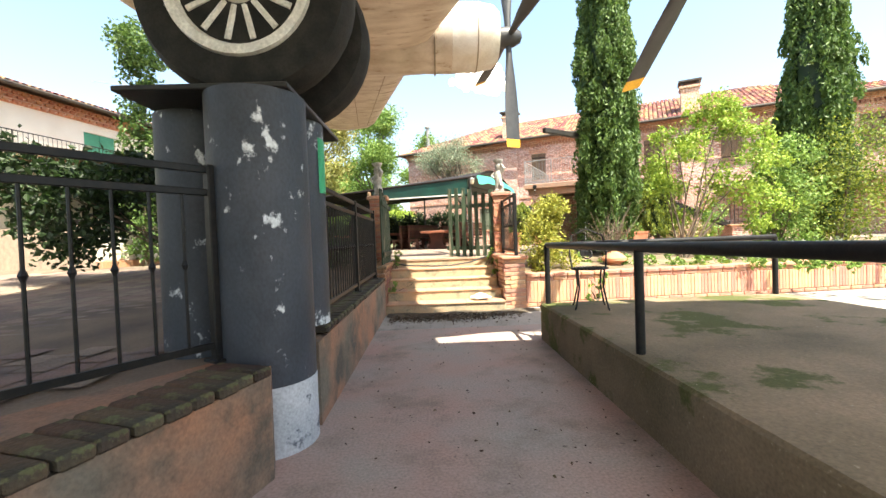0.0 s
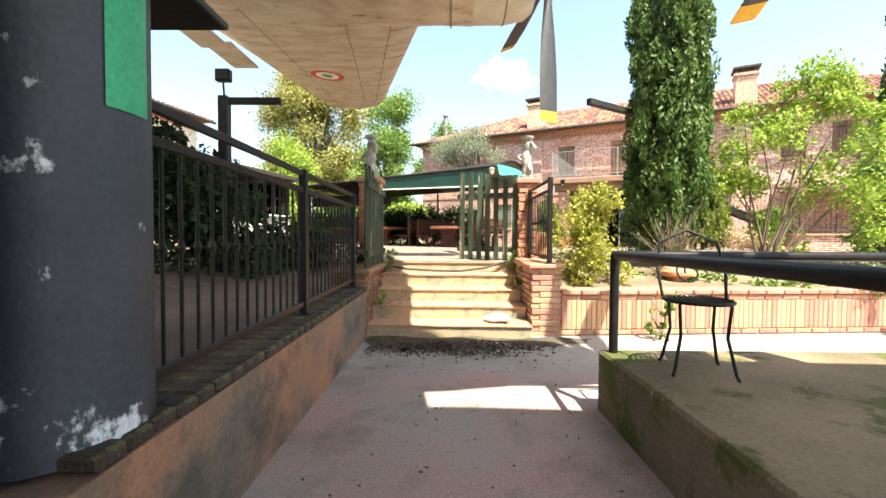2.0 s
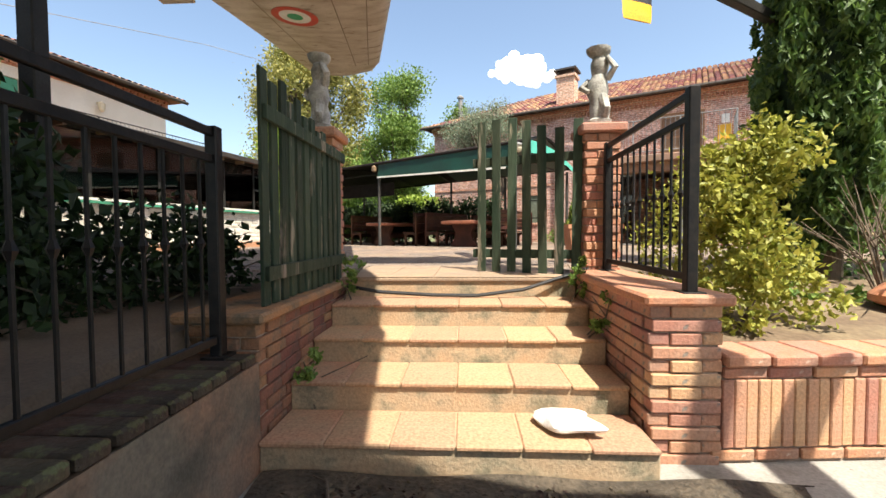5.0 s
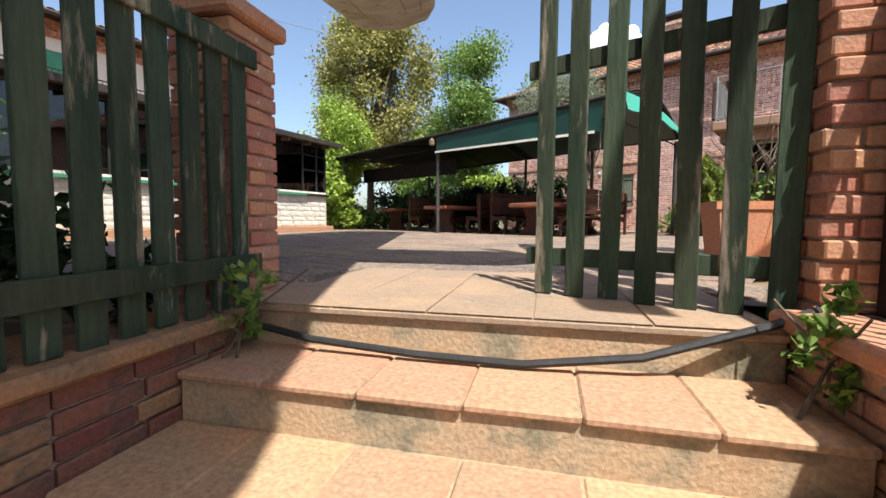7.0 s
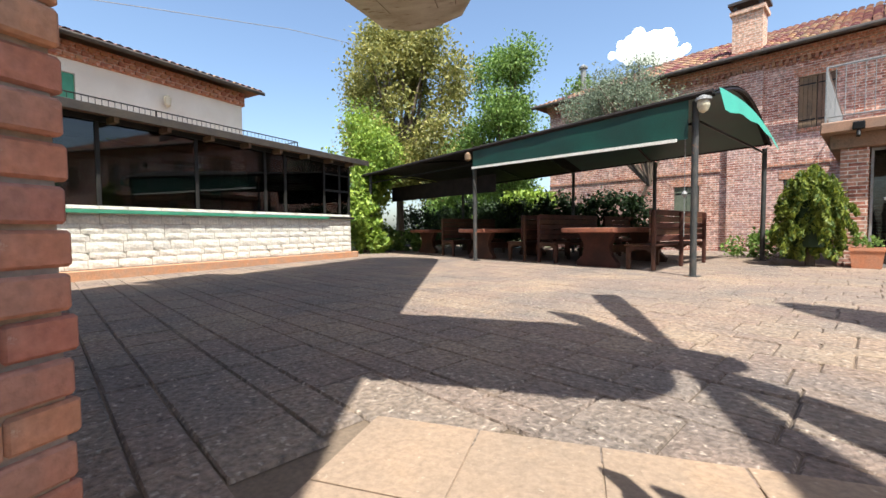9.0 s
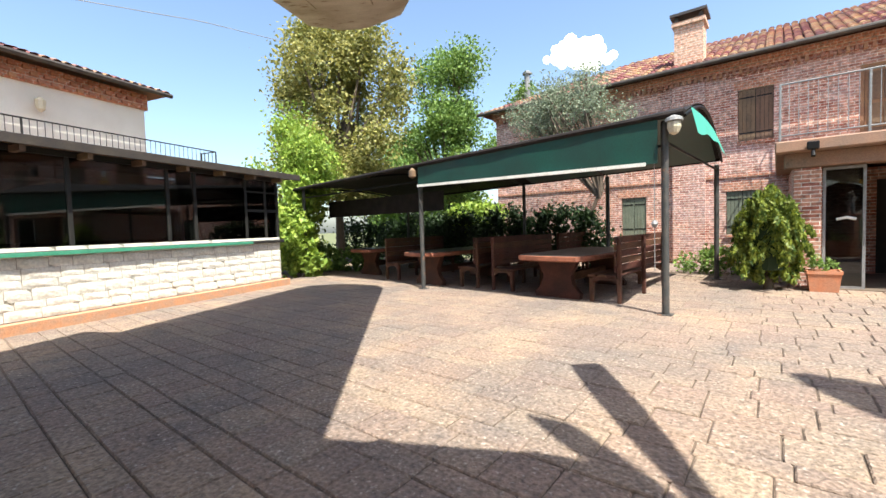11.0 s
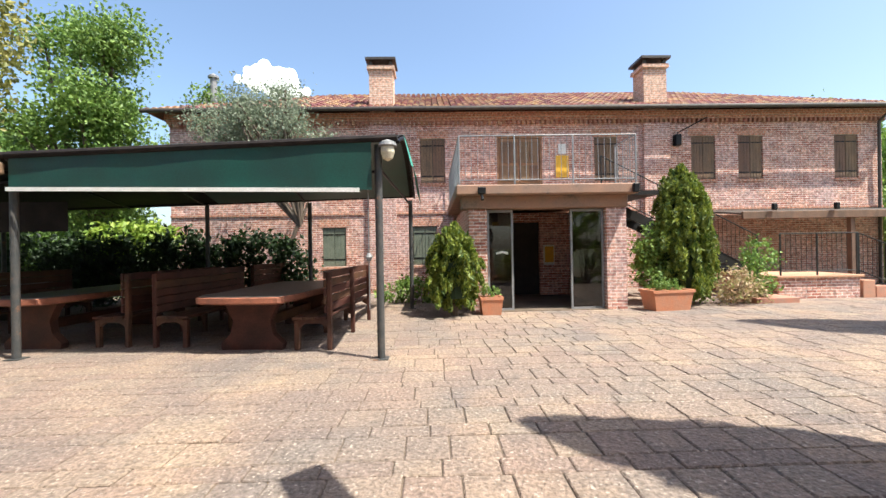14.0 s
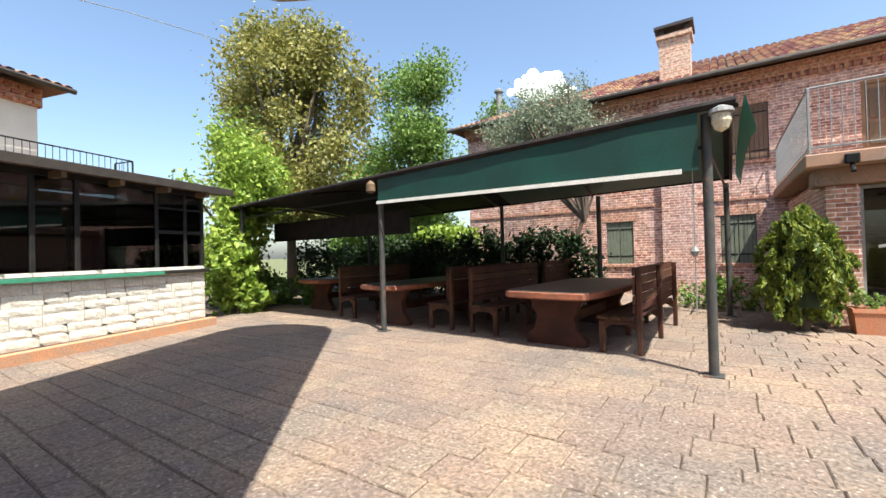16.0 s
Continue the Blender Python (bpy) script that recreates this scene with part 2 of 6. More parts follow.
PICKET = mat("picket_green", (0.021, 0.039, 0.025), (0.055, 0.071, 0.045), rough=0.75, scale=5, bump=0.5, rnd=0.25, spots=(0.27, 0.23, 0.175), spot_at=0.57, spot_scale=9, stretch=(1, 1, 0.16), soft=0.09)
TARP = mat("tarp_green", (0.007, 0.058, 0.043), (0.009, 0.042, 0.033), rough=0.45, scale=2, bump=0.1)
ROOF_DARK = mat("canopy_roof", (0.014, 0.011, 0.010), (0.026, 0.020, 0.018), rough=0.7, scale=4)
WOOD = mat("wood_red_brown", (0.10, 0.042, 0.026), (0.055, 0.028, 0.02), rough=0.6, scale=3, bump=0.35, rnd=0.15, stretch=(1, 1, 1))
WOOD_TOP = mat("wood_table_top", (0.075, 0.062, 0.055), (0.05, 0.042, 0.037), rough=0.45, scale=3, bump=0.2)
WOOD_EDGE = mat("wood_live_edge", (0.32, 0.11, 0.06), (0.20, 0.075, 0.045), rough=0.6, scale=9, bump=0.5)
SHUTTER = mat("shutter_wood", (0.20, 0.118, 0.068), (0.125, 0.08, 0.05), rough=0.75, scale=6, bump=0.4, rnd=0.15, stretch=(1, 1, 0.3))
SHUTTER_GREEN = mat("shutter_green", (0.05, 0.24, 0.14), (0.06, 0.28, 0.17), rough=0.6)
SHUTTER_OLIVE = mat("shutter_olive", (0.16, 0.18, 0.13), (0.12, 0.14, 0.10), rough=0.7)
DOOR_WOOD = mat("door_wood", (0.30, 0.16, 0.075), (0.22, 0.11, 0.055), rough=0.6, scale=5, bump=0.3)
STUCCO = mat("stucco_cream", (0.76, 0.72, 0.63), (0.68, 0.63, 0.54), scale=1.5, bump=0.2)
STONE_WHITE = mat("stone_white", (0.72, 0.69, 0.61), (0.66, 0.62, 0.53), scale=6, bump=0.9, rnd=0.08, fine=22)
FACADE = brick_wall_mat("facade_brick", ((0.34, 0.115, 0.075), (0.58, 0.31, 0.22), (0.50, 0.40, 0.40)), (0.68, 0.59, 0.51))
CORNICE_BRICK = brick_wall_mat("cornice_brick", ((0.44, 0.17, 0.10), (0.50, 0.23, 0.14), (0.42, 0.2, 0.13)), (0.5, 0.4, 0.33), w=0.12)
CHIMNEY = brick_wall_mat("chimney_brick", ((0.50, 0.25, 0.16), (0.58, 0.36, 0.25), (0.52, 0.38, 0.3)), (0.6, 0.52, 0.44))
ROOF_TILE = mat("roof_tile", (0.27, 0.105, 0.066), (0.19, 0.105, 0.078), scale=1.5, bump=0.4, island=0.45, spots=(0.2, 0.15, 0.11), spot_at=0.6, spot_scale=2)
GUTTER = mat("gutter", (0.055, 0.045, 0.04), (0.08, 0.065, 0.05), rough=0.5, metal=0.3)
TERRACOTTA = mat("terracotta", (0.52, 0.20, 0.10), (0.47, 0.22, 0.13), scale=6, bump=0.15)
STATUE = mat("statue_stone", (0.46, 0.45, 0.42), (0.20, 0.19, 0.17), scale=9, bump=0.6)
BARK = mat("bark", (0.14, 0.10, 0.07), (0.09, 0.07, 0.05), scale=8, bump=0.9, stretch=(1, 1, 0.3))
# darkness of unlit rooms put into the colour
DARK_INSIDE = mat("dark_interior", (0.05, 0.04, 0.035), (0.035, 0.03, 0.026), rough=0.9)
FRAME_DARK = mat("frame_dark", (0.022, 0.021, 0.02), (0.035, 0.033, 0.03), rough=0.45)
GLASS = glass_mat("glass", (0.75, 0.78, 0.76))
GLASS_DARK = glass_mat("glass_darkened", (0.32, 0.34, 0.35))
CABLE = mat("cable_black", (0.02, 0.02, 0.022), rough=0.6, scale=20)
LITTER = mat("dry_leaves", (0.10, 0.07, 0.045), (0.05, 0.035, 0.025), scale=20, bump=0.3, island=0.4)
BAG = mat("plastic_bag", (0.75, 0.76, 0.76), (0.65, 0.66, 0.66), rough=0.4, scale=10)
LAMP_GLASS = mat("lamp_glass", (0.62, 0.55, 0.4), (0.55, 0.5, 0.38), rough=0.2)
L_CYPRESS = leaf_mat("leaf_cypress", (0.035, 0.085, 0.018), (0.13, 0.21, 0.045))
L_YEW = leaf_mat("leaf_yew", (0.045, 0.095, 0.015), (0.30, 0.34, 0.045))
L_OAK = leaf_mat("leaf_oak", (0.12, 0.14, 0.03), (0.42, 0.38, 0.11))
L_FRESH = leaf_mat("leaf_fresh", (0.08, 0.16, 0.03), (0.26, 0.38, 0.08))
L_LIME = leaf_mat("leaf_lime", (0.14, 0.25, 0.03), (0.40, 0.50, 0.08))
L_GOLD = leaf_mat("leaf_gold", (0.17, 0.20, 0.025), (0.44, 0.42, 0.08))
L_OLIVE = leaf_mat("leaf_olive", (0.14, 0.18, 0.11), (0.32, 0.36, 0.25))
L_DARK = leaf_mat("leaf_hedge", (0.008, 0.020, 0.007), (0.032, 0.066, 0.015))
L_PINK = leaf_mat("leaf_pink", (0.30, 0.30, 0.10), (0.62, 0.42, 0.30))
CLOUD = mat("cloud_white", (0.9, 0.9, 0.9), (0.85, 0.86, 0.88), rough=1.0, scale=0.05, bump=0)
# glow added to whiten the cloud's shaded undersides; it is no light source
CLOUD.node_tree.nodes["Principled BSDF"].inputs["Emission Color"].default_value = (1, 1, 1, 1)
CLOUD.node_tree.nodes["Principled BSDF"].inputs["Emission Strength"].default_value = 0.4

BEAM = mat("beam_brown", (0.33, 0.185, 0.12), (0.25, 0.16, 0.115), scale=3, bump=0.3, spots=(0.17, 0.12, 0.09), spot_at=0.62, spot_scale=3)
DIRT = mat("dark_dirt", (0.045, 0.036, 0.027), (0.085, 0.065, 0.045), scale=6, bump=1.0, fine=35, speck=0.5, relief=0.02)
for dull in (BRICK_DIRTY_SHADED, IRON, PICKET, WOOD, ROOF_DARK, RUBBER, FRAME_DARK, COPING, SLAB):
    dull.node_tree.nodes["Principled BSDF"].inputs["Specular IOR Level"].default_value = 0.2

# ---- mesh helpers ----
class Shape:
    """Gathers vertices and faces for one mesh."""
    def __init__(self):
        self.v, self.f = [], []

    def add(self, verts, faces):
        k = len(self.v)
        self.v += [tuple(p) for p in verts]
        self.f += [tuple(i + k for i in f) for f in faces]
        return self

    def box(self, x0, x1, y0, y1, z0, z1, c=0.0):
        """A box, with chamfered edges where c is given."""
        if not c:
            return self.add([(x, y, z) for z in (z0, z1) for y in (y0, y1) for x in (x0, x1)],
                            [(0, 2, 3, 1), (4, 5, 7, 6), (0, 1, 5, 4), (2, 6, 7, 3), (0, 4, 6, 2), (1, 3, 7, 5)])
        c = min(c, (x1 - x0) / 3, (y1 - y0) / 3, (z1 - z0) / 3)
        vs, ids = [], {}
        for i, (x, sx) in enumerate(((x0, 1), (x1, -1))):
            for j, (y, sy) in enumerate(((y0, 1), (y1, -1))):
                for k, (z, sz) in enumerate(((z0, 1), (z1, -1))):
                    for a in range(3):
                        ids[i, j, k, a] = len(vs)
                        vs.append((x if a == 0 else x + sx * c, y if a == 1 else y + sy * c, z if a == 2 else z + sz * c))
        fs = []
        for a in range(3):
            b, d = (a + 1) % 3, (a + 2) % 3
            for side in (0, 1):
                loop = []
                for p, q in ((0, 0), (1, 0), (1, 1), (0, 1)):
                    key = [0, 0, 0]
                    key[a], key[b], key[d] = side, p, q
                    loop.append(ids[(*key, a)])
                fs.append(tuple(loop if side else loop[::-1]))
            for p in (0, 1):
                for q in (0, 1):
                    k0, k1 = [0, 0, 0], [0, 0, 0]
                    k0[a], k1[a] = 0, 1
                    k0[b] = k1[b] = p
                    k0[d] = k1[d] = q
                    f = (ids[(*k0, b)], ids[(*k1, b)], ids[(*k1, d)], ids[(*k0, d)])
                    fs.append(f if p != q else f[::-1])
        for i in (0, 1):
            for j in (0, 1):
                for k in (0, 1):
                    f = tuple(ids[i, j, k, a] for a in range(3))
                    fs.append(f if (i + j + k) % 2 else f[::-1])
        return self.add(vs, fs)

    def tube(self, pts, r, n=8, caps=True):
        """A tube through the points; r is one radius or one for each point."""
        pts = [Vector(p) for p in pts]
        rs = r if isinstance(r, (list, tuple)) else [r] * len(pts)
        rings = []
        side = None
        for i, p in enumerate(pts):
            d = (pts[min(i + 1, len(pts) - 1)] - pts[max(i - 1, 0)]).normalized()
            if side is None:
                side = d.orthogonal().normalized()
            side = (side - d * side.dot(d)).normalized()
            other = d.cross(side)
            rings.append([p + rs[i] * (math.cos(2 * math.pi * k / n) * side + math.sin(2 * math.pi * k / n) * other) for k in range(n)])
        vs = [q for ring in rings for q in ring]
        fs = [(i * n + k, i * n + (k + 1) % n, (i + 1) * n + (k + 1) % n, (i + 1) * n + k) for i in range(len(pts) - 1) for k in range(n)]
        if caps:
            fs += [tuple(range(n))[::-1], tuple((len(pts) - 1) * n + k for k in range(n))]
        return self.add(vs, fs)

    def lathe(self, profile, n=24, centre=(0, 0, 0), axis="z"):
        """Turns a profile of (radius, height) about an axis."""
        vs = []
        for r, h in profile:
            for k in range(n):
                a = 2 * math.pi * k / n
                p = (r * math.cos(a), r * math.sin(a), h)
                p = {"z": p, "x": (p[2], p[0], p[1]), "y": (p[1], p[2], p[0])}[axis]
                vs.append(tuple(p[i] + centre[i] for i in range(3)))
        fs = [(i * n + k, i * n + (k + 1) % n, (i + 1) * n + (k + 1) % n, (i + 1) * n + k) for i in range(len(profile) - 1) for k in range(n)]
        if profile[0][0] > 1e-4:
            fs.append(tuple(range(n))[::-1])
        if profile[-1][0] > 1e-4:
            fs.append(tuple((len(profile) - 1) * n + k for k in range(n)))
        return self.add(vs, fs)

    def loft(self, rings):
        """Skins closed rings of equal length, with end caps."""
        n = len(rings[0])
        vs = [p for ring in rings for p in ring]
        fs = [(i * n + k, i * n + (k + 1) % n, (i + 1) * n + (k + 1) % n, (i + 1) * n + k) for i in range(len(rings) - 1) for k in range(n)]
        fs += [tuple(range(n))[::-1], tuple((len(rings) - 1) * n + k for k in range(n))]
        return self.add(vs, fs)

    def sheet(self, fn, nu, nv):
        """A grid surface: fn(i / nu, j / nv) gives the points."""
        vs = [fn(i / nu, j / nv) for i in range(nu + 1) for j in range(nv + 1)]
        w = nv + 1
        return self.add(vs, [(i * w + j, (i + 1) * w + j, (i + 1) * w + j + 1, i * w + j + 1) for i in range(nu) for j in range(nv)])

    def mesh(self, name, material, smooth=False):
        me = bpy.data.meshes.new(name)
        me.from_pydata(self.v, [], self.f)
        me.materials.append(material)
        if smooth:
            me.polygons.foreach_set("use_smooth", [True] * len(me.polygons))
            me.set_sharp_from_angle(angle=radians(38))
        me.update()
        return me


def thing(name, at=(0, 0, 0), turn=0.0, label="", category="", group="", kind=""):
    """An Empty at a thing's base, which parents its parts."""
    ob = new(name)
    ob.empty_display_size = 0.1
    ob.matrix_world = pose(*at, 0, 0, turn)
    return tagged(ob, label, category, group, kind)


def part(name, shape, material, parent, label="", smooth=False, kind=""):
    """One mesh under a thing or part, in the coordinates of that parent."""
    ob = new(name, shape.mesh(name, material, smooth))
    ob.parent = parent
    return tagged(ob, label, kind=kind)


def piece(name, mesh, parent, m=None):
    ob = new(name, mesh)
    ob.parent = parent
    if m is not None:
        ob.matrix_local = m
    return ob


def solid(name, shape, material, label="", category="", group="", kind="", smooth=False, at=None, turn=0.0):
    """A thing that is one mesh."""
    ob = new(name, shape.mesh(name, material, smooth))
    if at is not None:
        ob.matrix_world = pose(*at, 0, 0, turn)
    return tagged(ob, label, category, group, kind)


TURN = 28.0                                    # the lower path runs at this angle to the house front
CT, ST = math.cos(radians(TURN)), math.sin(radians(TURN))
def path_xy(u, v):
    return (CT * u - ST * v, ST * u + CT * v)


def leaves(centres, size, rng, flat=0.0, long=1.6, up=0.0):
    """Small folded leaf quads scattered at the centres."""
    n = len(centres)
    c = np.asarray(centres, float)
    a = rng.normal(size=(n, 3))
    a[:, 2] = a[:, 2] * (1 - flat) + up
    a /= np.linalg.norm(a, axis=1)[:, None] + 1e-9
    b = np.cross(a, rng.normal(size=(n, 3)))
    b /= np.linalg.norm(b, axis=1)[:, None] + 1e-9
    s = (size * rng.uniform(0.6, 1.3, n))[:, None]
    v = np.empty((n, 4, 3))
    v[:, 0], v[:, 2] = c - a * s * long / 2, c + a * s * long / 2
    lift = np.cross(a, b) * s * 0.18
    v[:, 1], v[:, 3] = c + b * s / 2 + lift, c - b * s / 2 + lift
    sh = Shape()
    sh.v = [tuple(p) for p in v.reshape(-1, 3)]
    sh.f = [(4 * i, 4 * i + 1, 4 * i + 2, 4 * i + 3) for i in range(n)]
    return sh


def clumps(rng, blobs, per, spread=0.5, hollow=0.55):
    """Leaf centres gathered in clumps within ellipsoid blobs (x, y, z, rx, ry, rz)."""
    out = []
    for x, y, z, rx, ry, rz in blobs:
        k = max(6, int(per * rx * ry * rz * 14))
        d = rng.normal(size=(k, 3))
        d /= np.linalg.norm(d, axis=1)[:, None]
        r = rng.uniform(hollow, 1.0, k) ** 0.7
        centre = np.array([x, y, z]) + d * r[:, None] * np.array([rx, ry, rz])
        for p in centre:
            m = rng.integers(14, 26)
            out.append(p + rng.normal(size=(m, 3)) * spread * min(rx, ry, rz) * 0.42)
    return np.concatenate(out)

PATIO = 0.86
RNG = np.random.default_rng(7)

# ---- ground ----
g = Shape().add([(-700, -700, -0.05), (700, -700, -0.05), (700, 700, -0.05), (-700, 700, -0.05)], [(0, 1, 2, 3)])
solid("ground", g, GRASS_GROUND, "grassy ground reaching the horizon", "ground", kind="structure")

low = thing("pavement", turn=TURN, label="worn reddish concrete yard with grey patches", category="pavement", kind="structure")
part("pavement_slab", Shape().box(-1.2, 14, -9, 6.2, -0.2, 0.0), CONCRETE, low)
part("pavement_strip", Shape().box(-0.09, 14, 6.206, 8.2, -0.2, -0.004), CONCRETE_GREY, low, "grey concrete strip before the steps")

# raised mossy slab with its pipe rail
slab = solid("platform_slab", Shape().box(2.02, 5.05, -9, 5.36, -0.1, 0.44, 0.02), SLAB, "raised mossy concrete platform beside the path", "platform", kind="structure", turn=TURN, at=(0, 0, 0))
rail = thing("pipe_railing", (*path_xy(2.10, 5.28), 0.44), TURN, "black painted pipe railing on the concrete platform", "railing")
for du, dv in ((0, 0), (0, -2.22), (0, -4.5), (2.82, 0.02)):
    part("post", Shape().tube([(du, dv, -0.01), (du, dv, 0.70)], 0.032, 12), IRON, rail, smooth=True)
part("top_rail", Shape().tube([(2.82, 0.02, 0.70), (0, 0, 0.70), (0, -2.22, 0.72), (0, -4.5, 0.74), (0, -9, 0.76)], 0.035, 12), IRON, rail, smooth=True)

# ---- left wall with iron fence ----
wl_ = thing("wall_path", turn=TURN, label="low rendered wall with a brick coping beside the path", category="wall", kind="structure")
part("wall_body", Shape().box(-0.42, -0.09, 3.2, 7.46, -0.1, 0.58), RENDER_WALL, wl_)
front = [(-0.18, 2.55), (-0.56, 1.49), (-1.6, -1.4), (-2.4, -3.6)]
back = [(-3.6, -3.2), (-2.75, -0.6), (-1.35, 1.95), (-0.62, 2.90), (-0.30, 2.90)]
ring = front + back
nr = len(ring)
part("wall_return", Shape().add([(a, b, -0.1) for a, b in ring] + [(a, b, 0.56) for a, b in ring],
     [tuple(range(nr, 2 * nr))[::-1], *[((k + 1) % nr, (k + 1) % nr + nr, k + nr, k) for k in range(nr)]]), RENDER_WALL, wl_)
cop = Shape().box(0, 0.36, 0, 0.115, 0, 0.055, 0.012).mesh("coping_brick", COPING)
v = 3.42
while v < 7.4:
    piece("coping_brick", cop, wl_, pose(-0.44 + RNG.uniform(-.008, .008), v, 0.583 + RNG.uniform(0, .006), 0, 0, RNG.uniform(-1.5, 1.5)))
    v += 0.125
for k in range(34):
    d = k * 0.125
    piece("coping_brick", cop, wl_, pose(-0.53 - 0.338 * d + RNG.uniform(-.01, .01), 2.56 - 0.941 * d, 0.563, 0, 0, -19.8 + RNG.uniform(-1.5, 1.5)))

def iron_fence(name, p0, p1, z0, z1, posts, label, bars=None, group=""):
    """Iron fence panel from p0 to p1 (path coordinates), with posts, two top rails, a bottom rail and pickets."""
    d = Vector((p1[0] - p0[0], p1[1] - p0[1]))
    run, ang = d.length, math.degrees(math.atan2(d.y, d.x))
    f = thing(name, (*path_xy(*p0), z0), TURN + ang, label, "fence", group)
    h = z1 - z0
    for k in range(posts):
        x = run * k / (posts - 1)
        part("post", Shape().box(x - 0.03, x + 0.03, -0.03, 0.03, -0.01, h, 0.006), IRON, f)
        part("post_foot", Shape().box(x - 0.06, x + 0.06, -0.06, 0.06, -0.005, 0.012, 0.003), IRON, f)
    for z in (h - 0.03, h - 0.16, 0.09):
        part("rail", Shape().box(0, run, -0.014, 0.014, z - 0.02, z + 0.02, 0.004), IRON, f)
    n = bars or int(run / 0.115)
    m = Shape().tube([(0, 0, 0.09), (0, 0, h - 0.16)], 0.0085, 6)
    m.lathe([(0.006, h * 0.5 - 0.035), (0.019, h * 0.5), (0.006, h * 0.5 + 0.035)], 6)
    m = m.mesh("bar", IRON)
    for k in range(1, n):
        piece("bar", m, f, pose(run * k / n, 0, 0))
    return f

iron_fence("iron_fence", (-0.22, 3.79), (-0.24, 7.35), 0.64, 1.78, 3, "black wrought iron fence on the brick coping", bars=30)
iron_fence("iron_fence", (-0.56, 2.78), (-2.75, -0.45), 0.60, 1.74, 3, "black wrought iron fence beside the grey column", bars=24)

# left yard, sloping up to the terrace
yard = thing("yard", turn=TURN, label="paved yard behind the iron fence", category="pavement", kind="structure")
part("yard_bed", Shape().add([(-30, -9, 0.40), (-2.3, -9, 0.40), (-0.46, 3.4, 0.52), (-0.46, 7.4, 0.66), (-0.52, 9.1, 0.84), (-0.52, 9.62, 0.85), (-30, 9.62, 0.85), (-30, 3.4, 0.5)],
     [(0, 1, 2, 7), (7, 2, 3, 4, 5, 6)]), JOINT, yard)
ys = Shape()
for i in range(46):
    for j in range(34):
        u1, v1 = -0.5 - i * 0.24, -2.0 + j * 0.34 + (0.17 if i % 2 else 0)
        if v1 < 3.4 and u1 > -0.9 + (v1 - 3.4) * 0.37:
            continue
        z = lambda vv: (0.40 + 0.12 * (vv + 9) / 12.4 if vv < 3.4 else 0.50 + 0.35 * (vv - 3.4) / 6.2) + 0.018
        if v1 > 9.1:
            continue
        ys.add([(u1 - 0.222, v1 + 0.01, z(v1)), (u1, v1 + 0.01, z(v1)), (u1, v1 + 0.326, z(v1 + 0.33)), (u1 - 0.222, v1 + 0.326, z(v1 + 0.33))], [(0, 1, 2, 3)])
part("yard_pavers", ys, YARD, yard, kind="stuff")

# ---- steps with brick flanks ----
steps = thing("stairs", turn=TURN, label="five worn terracotta steps up to the terrace", category="stairs", kind="structure")
NOSE = (7.42, 7.83, 8.24, 8.65, 9.06)
tread = Shape().box(0, 0.338, 0, 0.42, 0, 0.03, 0.008).mesh("tread_tile", STEP_TILE)
for k, v in enumerate(NOSE):
    z = 0.172 * (k + 1)
    part("riser", Shape().box(-0.09, 1.97, v + 0.02, v + (0.46 if k < 4 else 0.6), z - 0.30, z - 0.010, 0.01), STEP_BODY, steps)
    if k < 4:
        for i in range(6):
            piece("tread_tile", tread, steps, pose(-0.085 + i * 0.3425 + 0, v, z - 0.031 + RNG.uniform(-.003, .003), 0, 0, RNG.uniform(-.4, .4)))
    else:
        part("landing_slab", Shape().box(-0.12, 1.97, v, v + 1.35, z - 0.04, z - 0.003, 0.010), TOPSLAB, steps)
        for i in range(5):
            for j in range(3):
                part("landing_tile", Shape().box(-0.118 + 0.418 * i, 0.294 + 0.418 * i, v + 0.002 + 0.45 * j, v + 0.446 + 0.45 * j, z - 0.0025, z + 0.003 + 0.001 * ((i * 2 + j) % 3), 0.004), TOPSLAB, steps)

part("threshold", Shape().box(-0.56, -0.124, 9.05, 9.70, 0.55, 0.852, 0.006), TOPSLAB, steps)

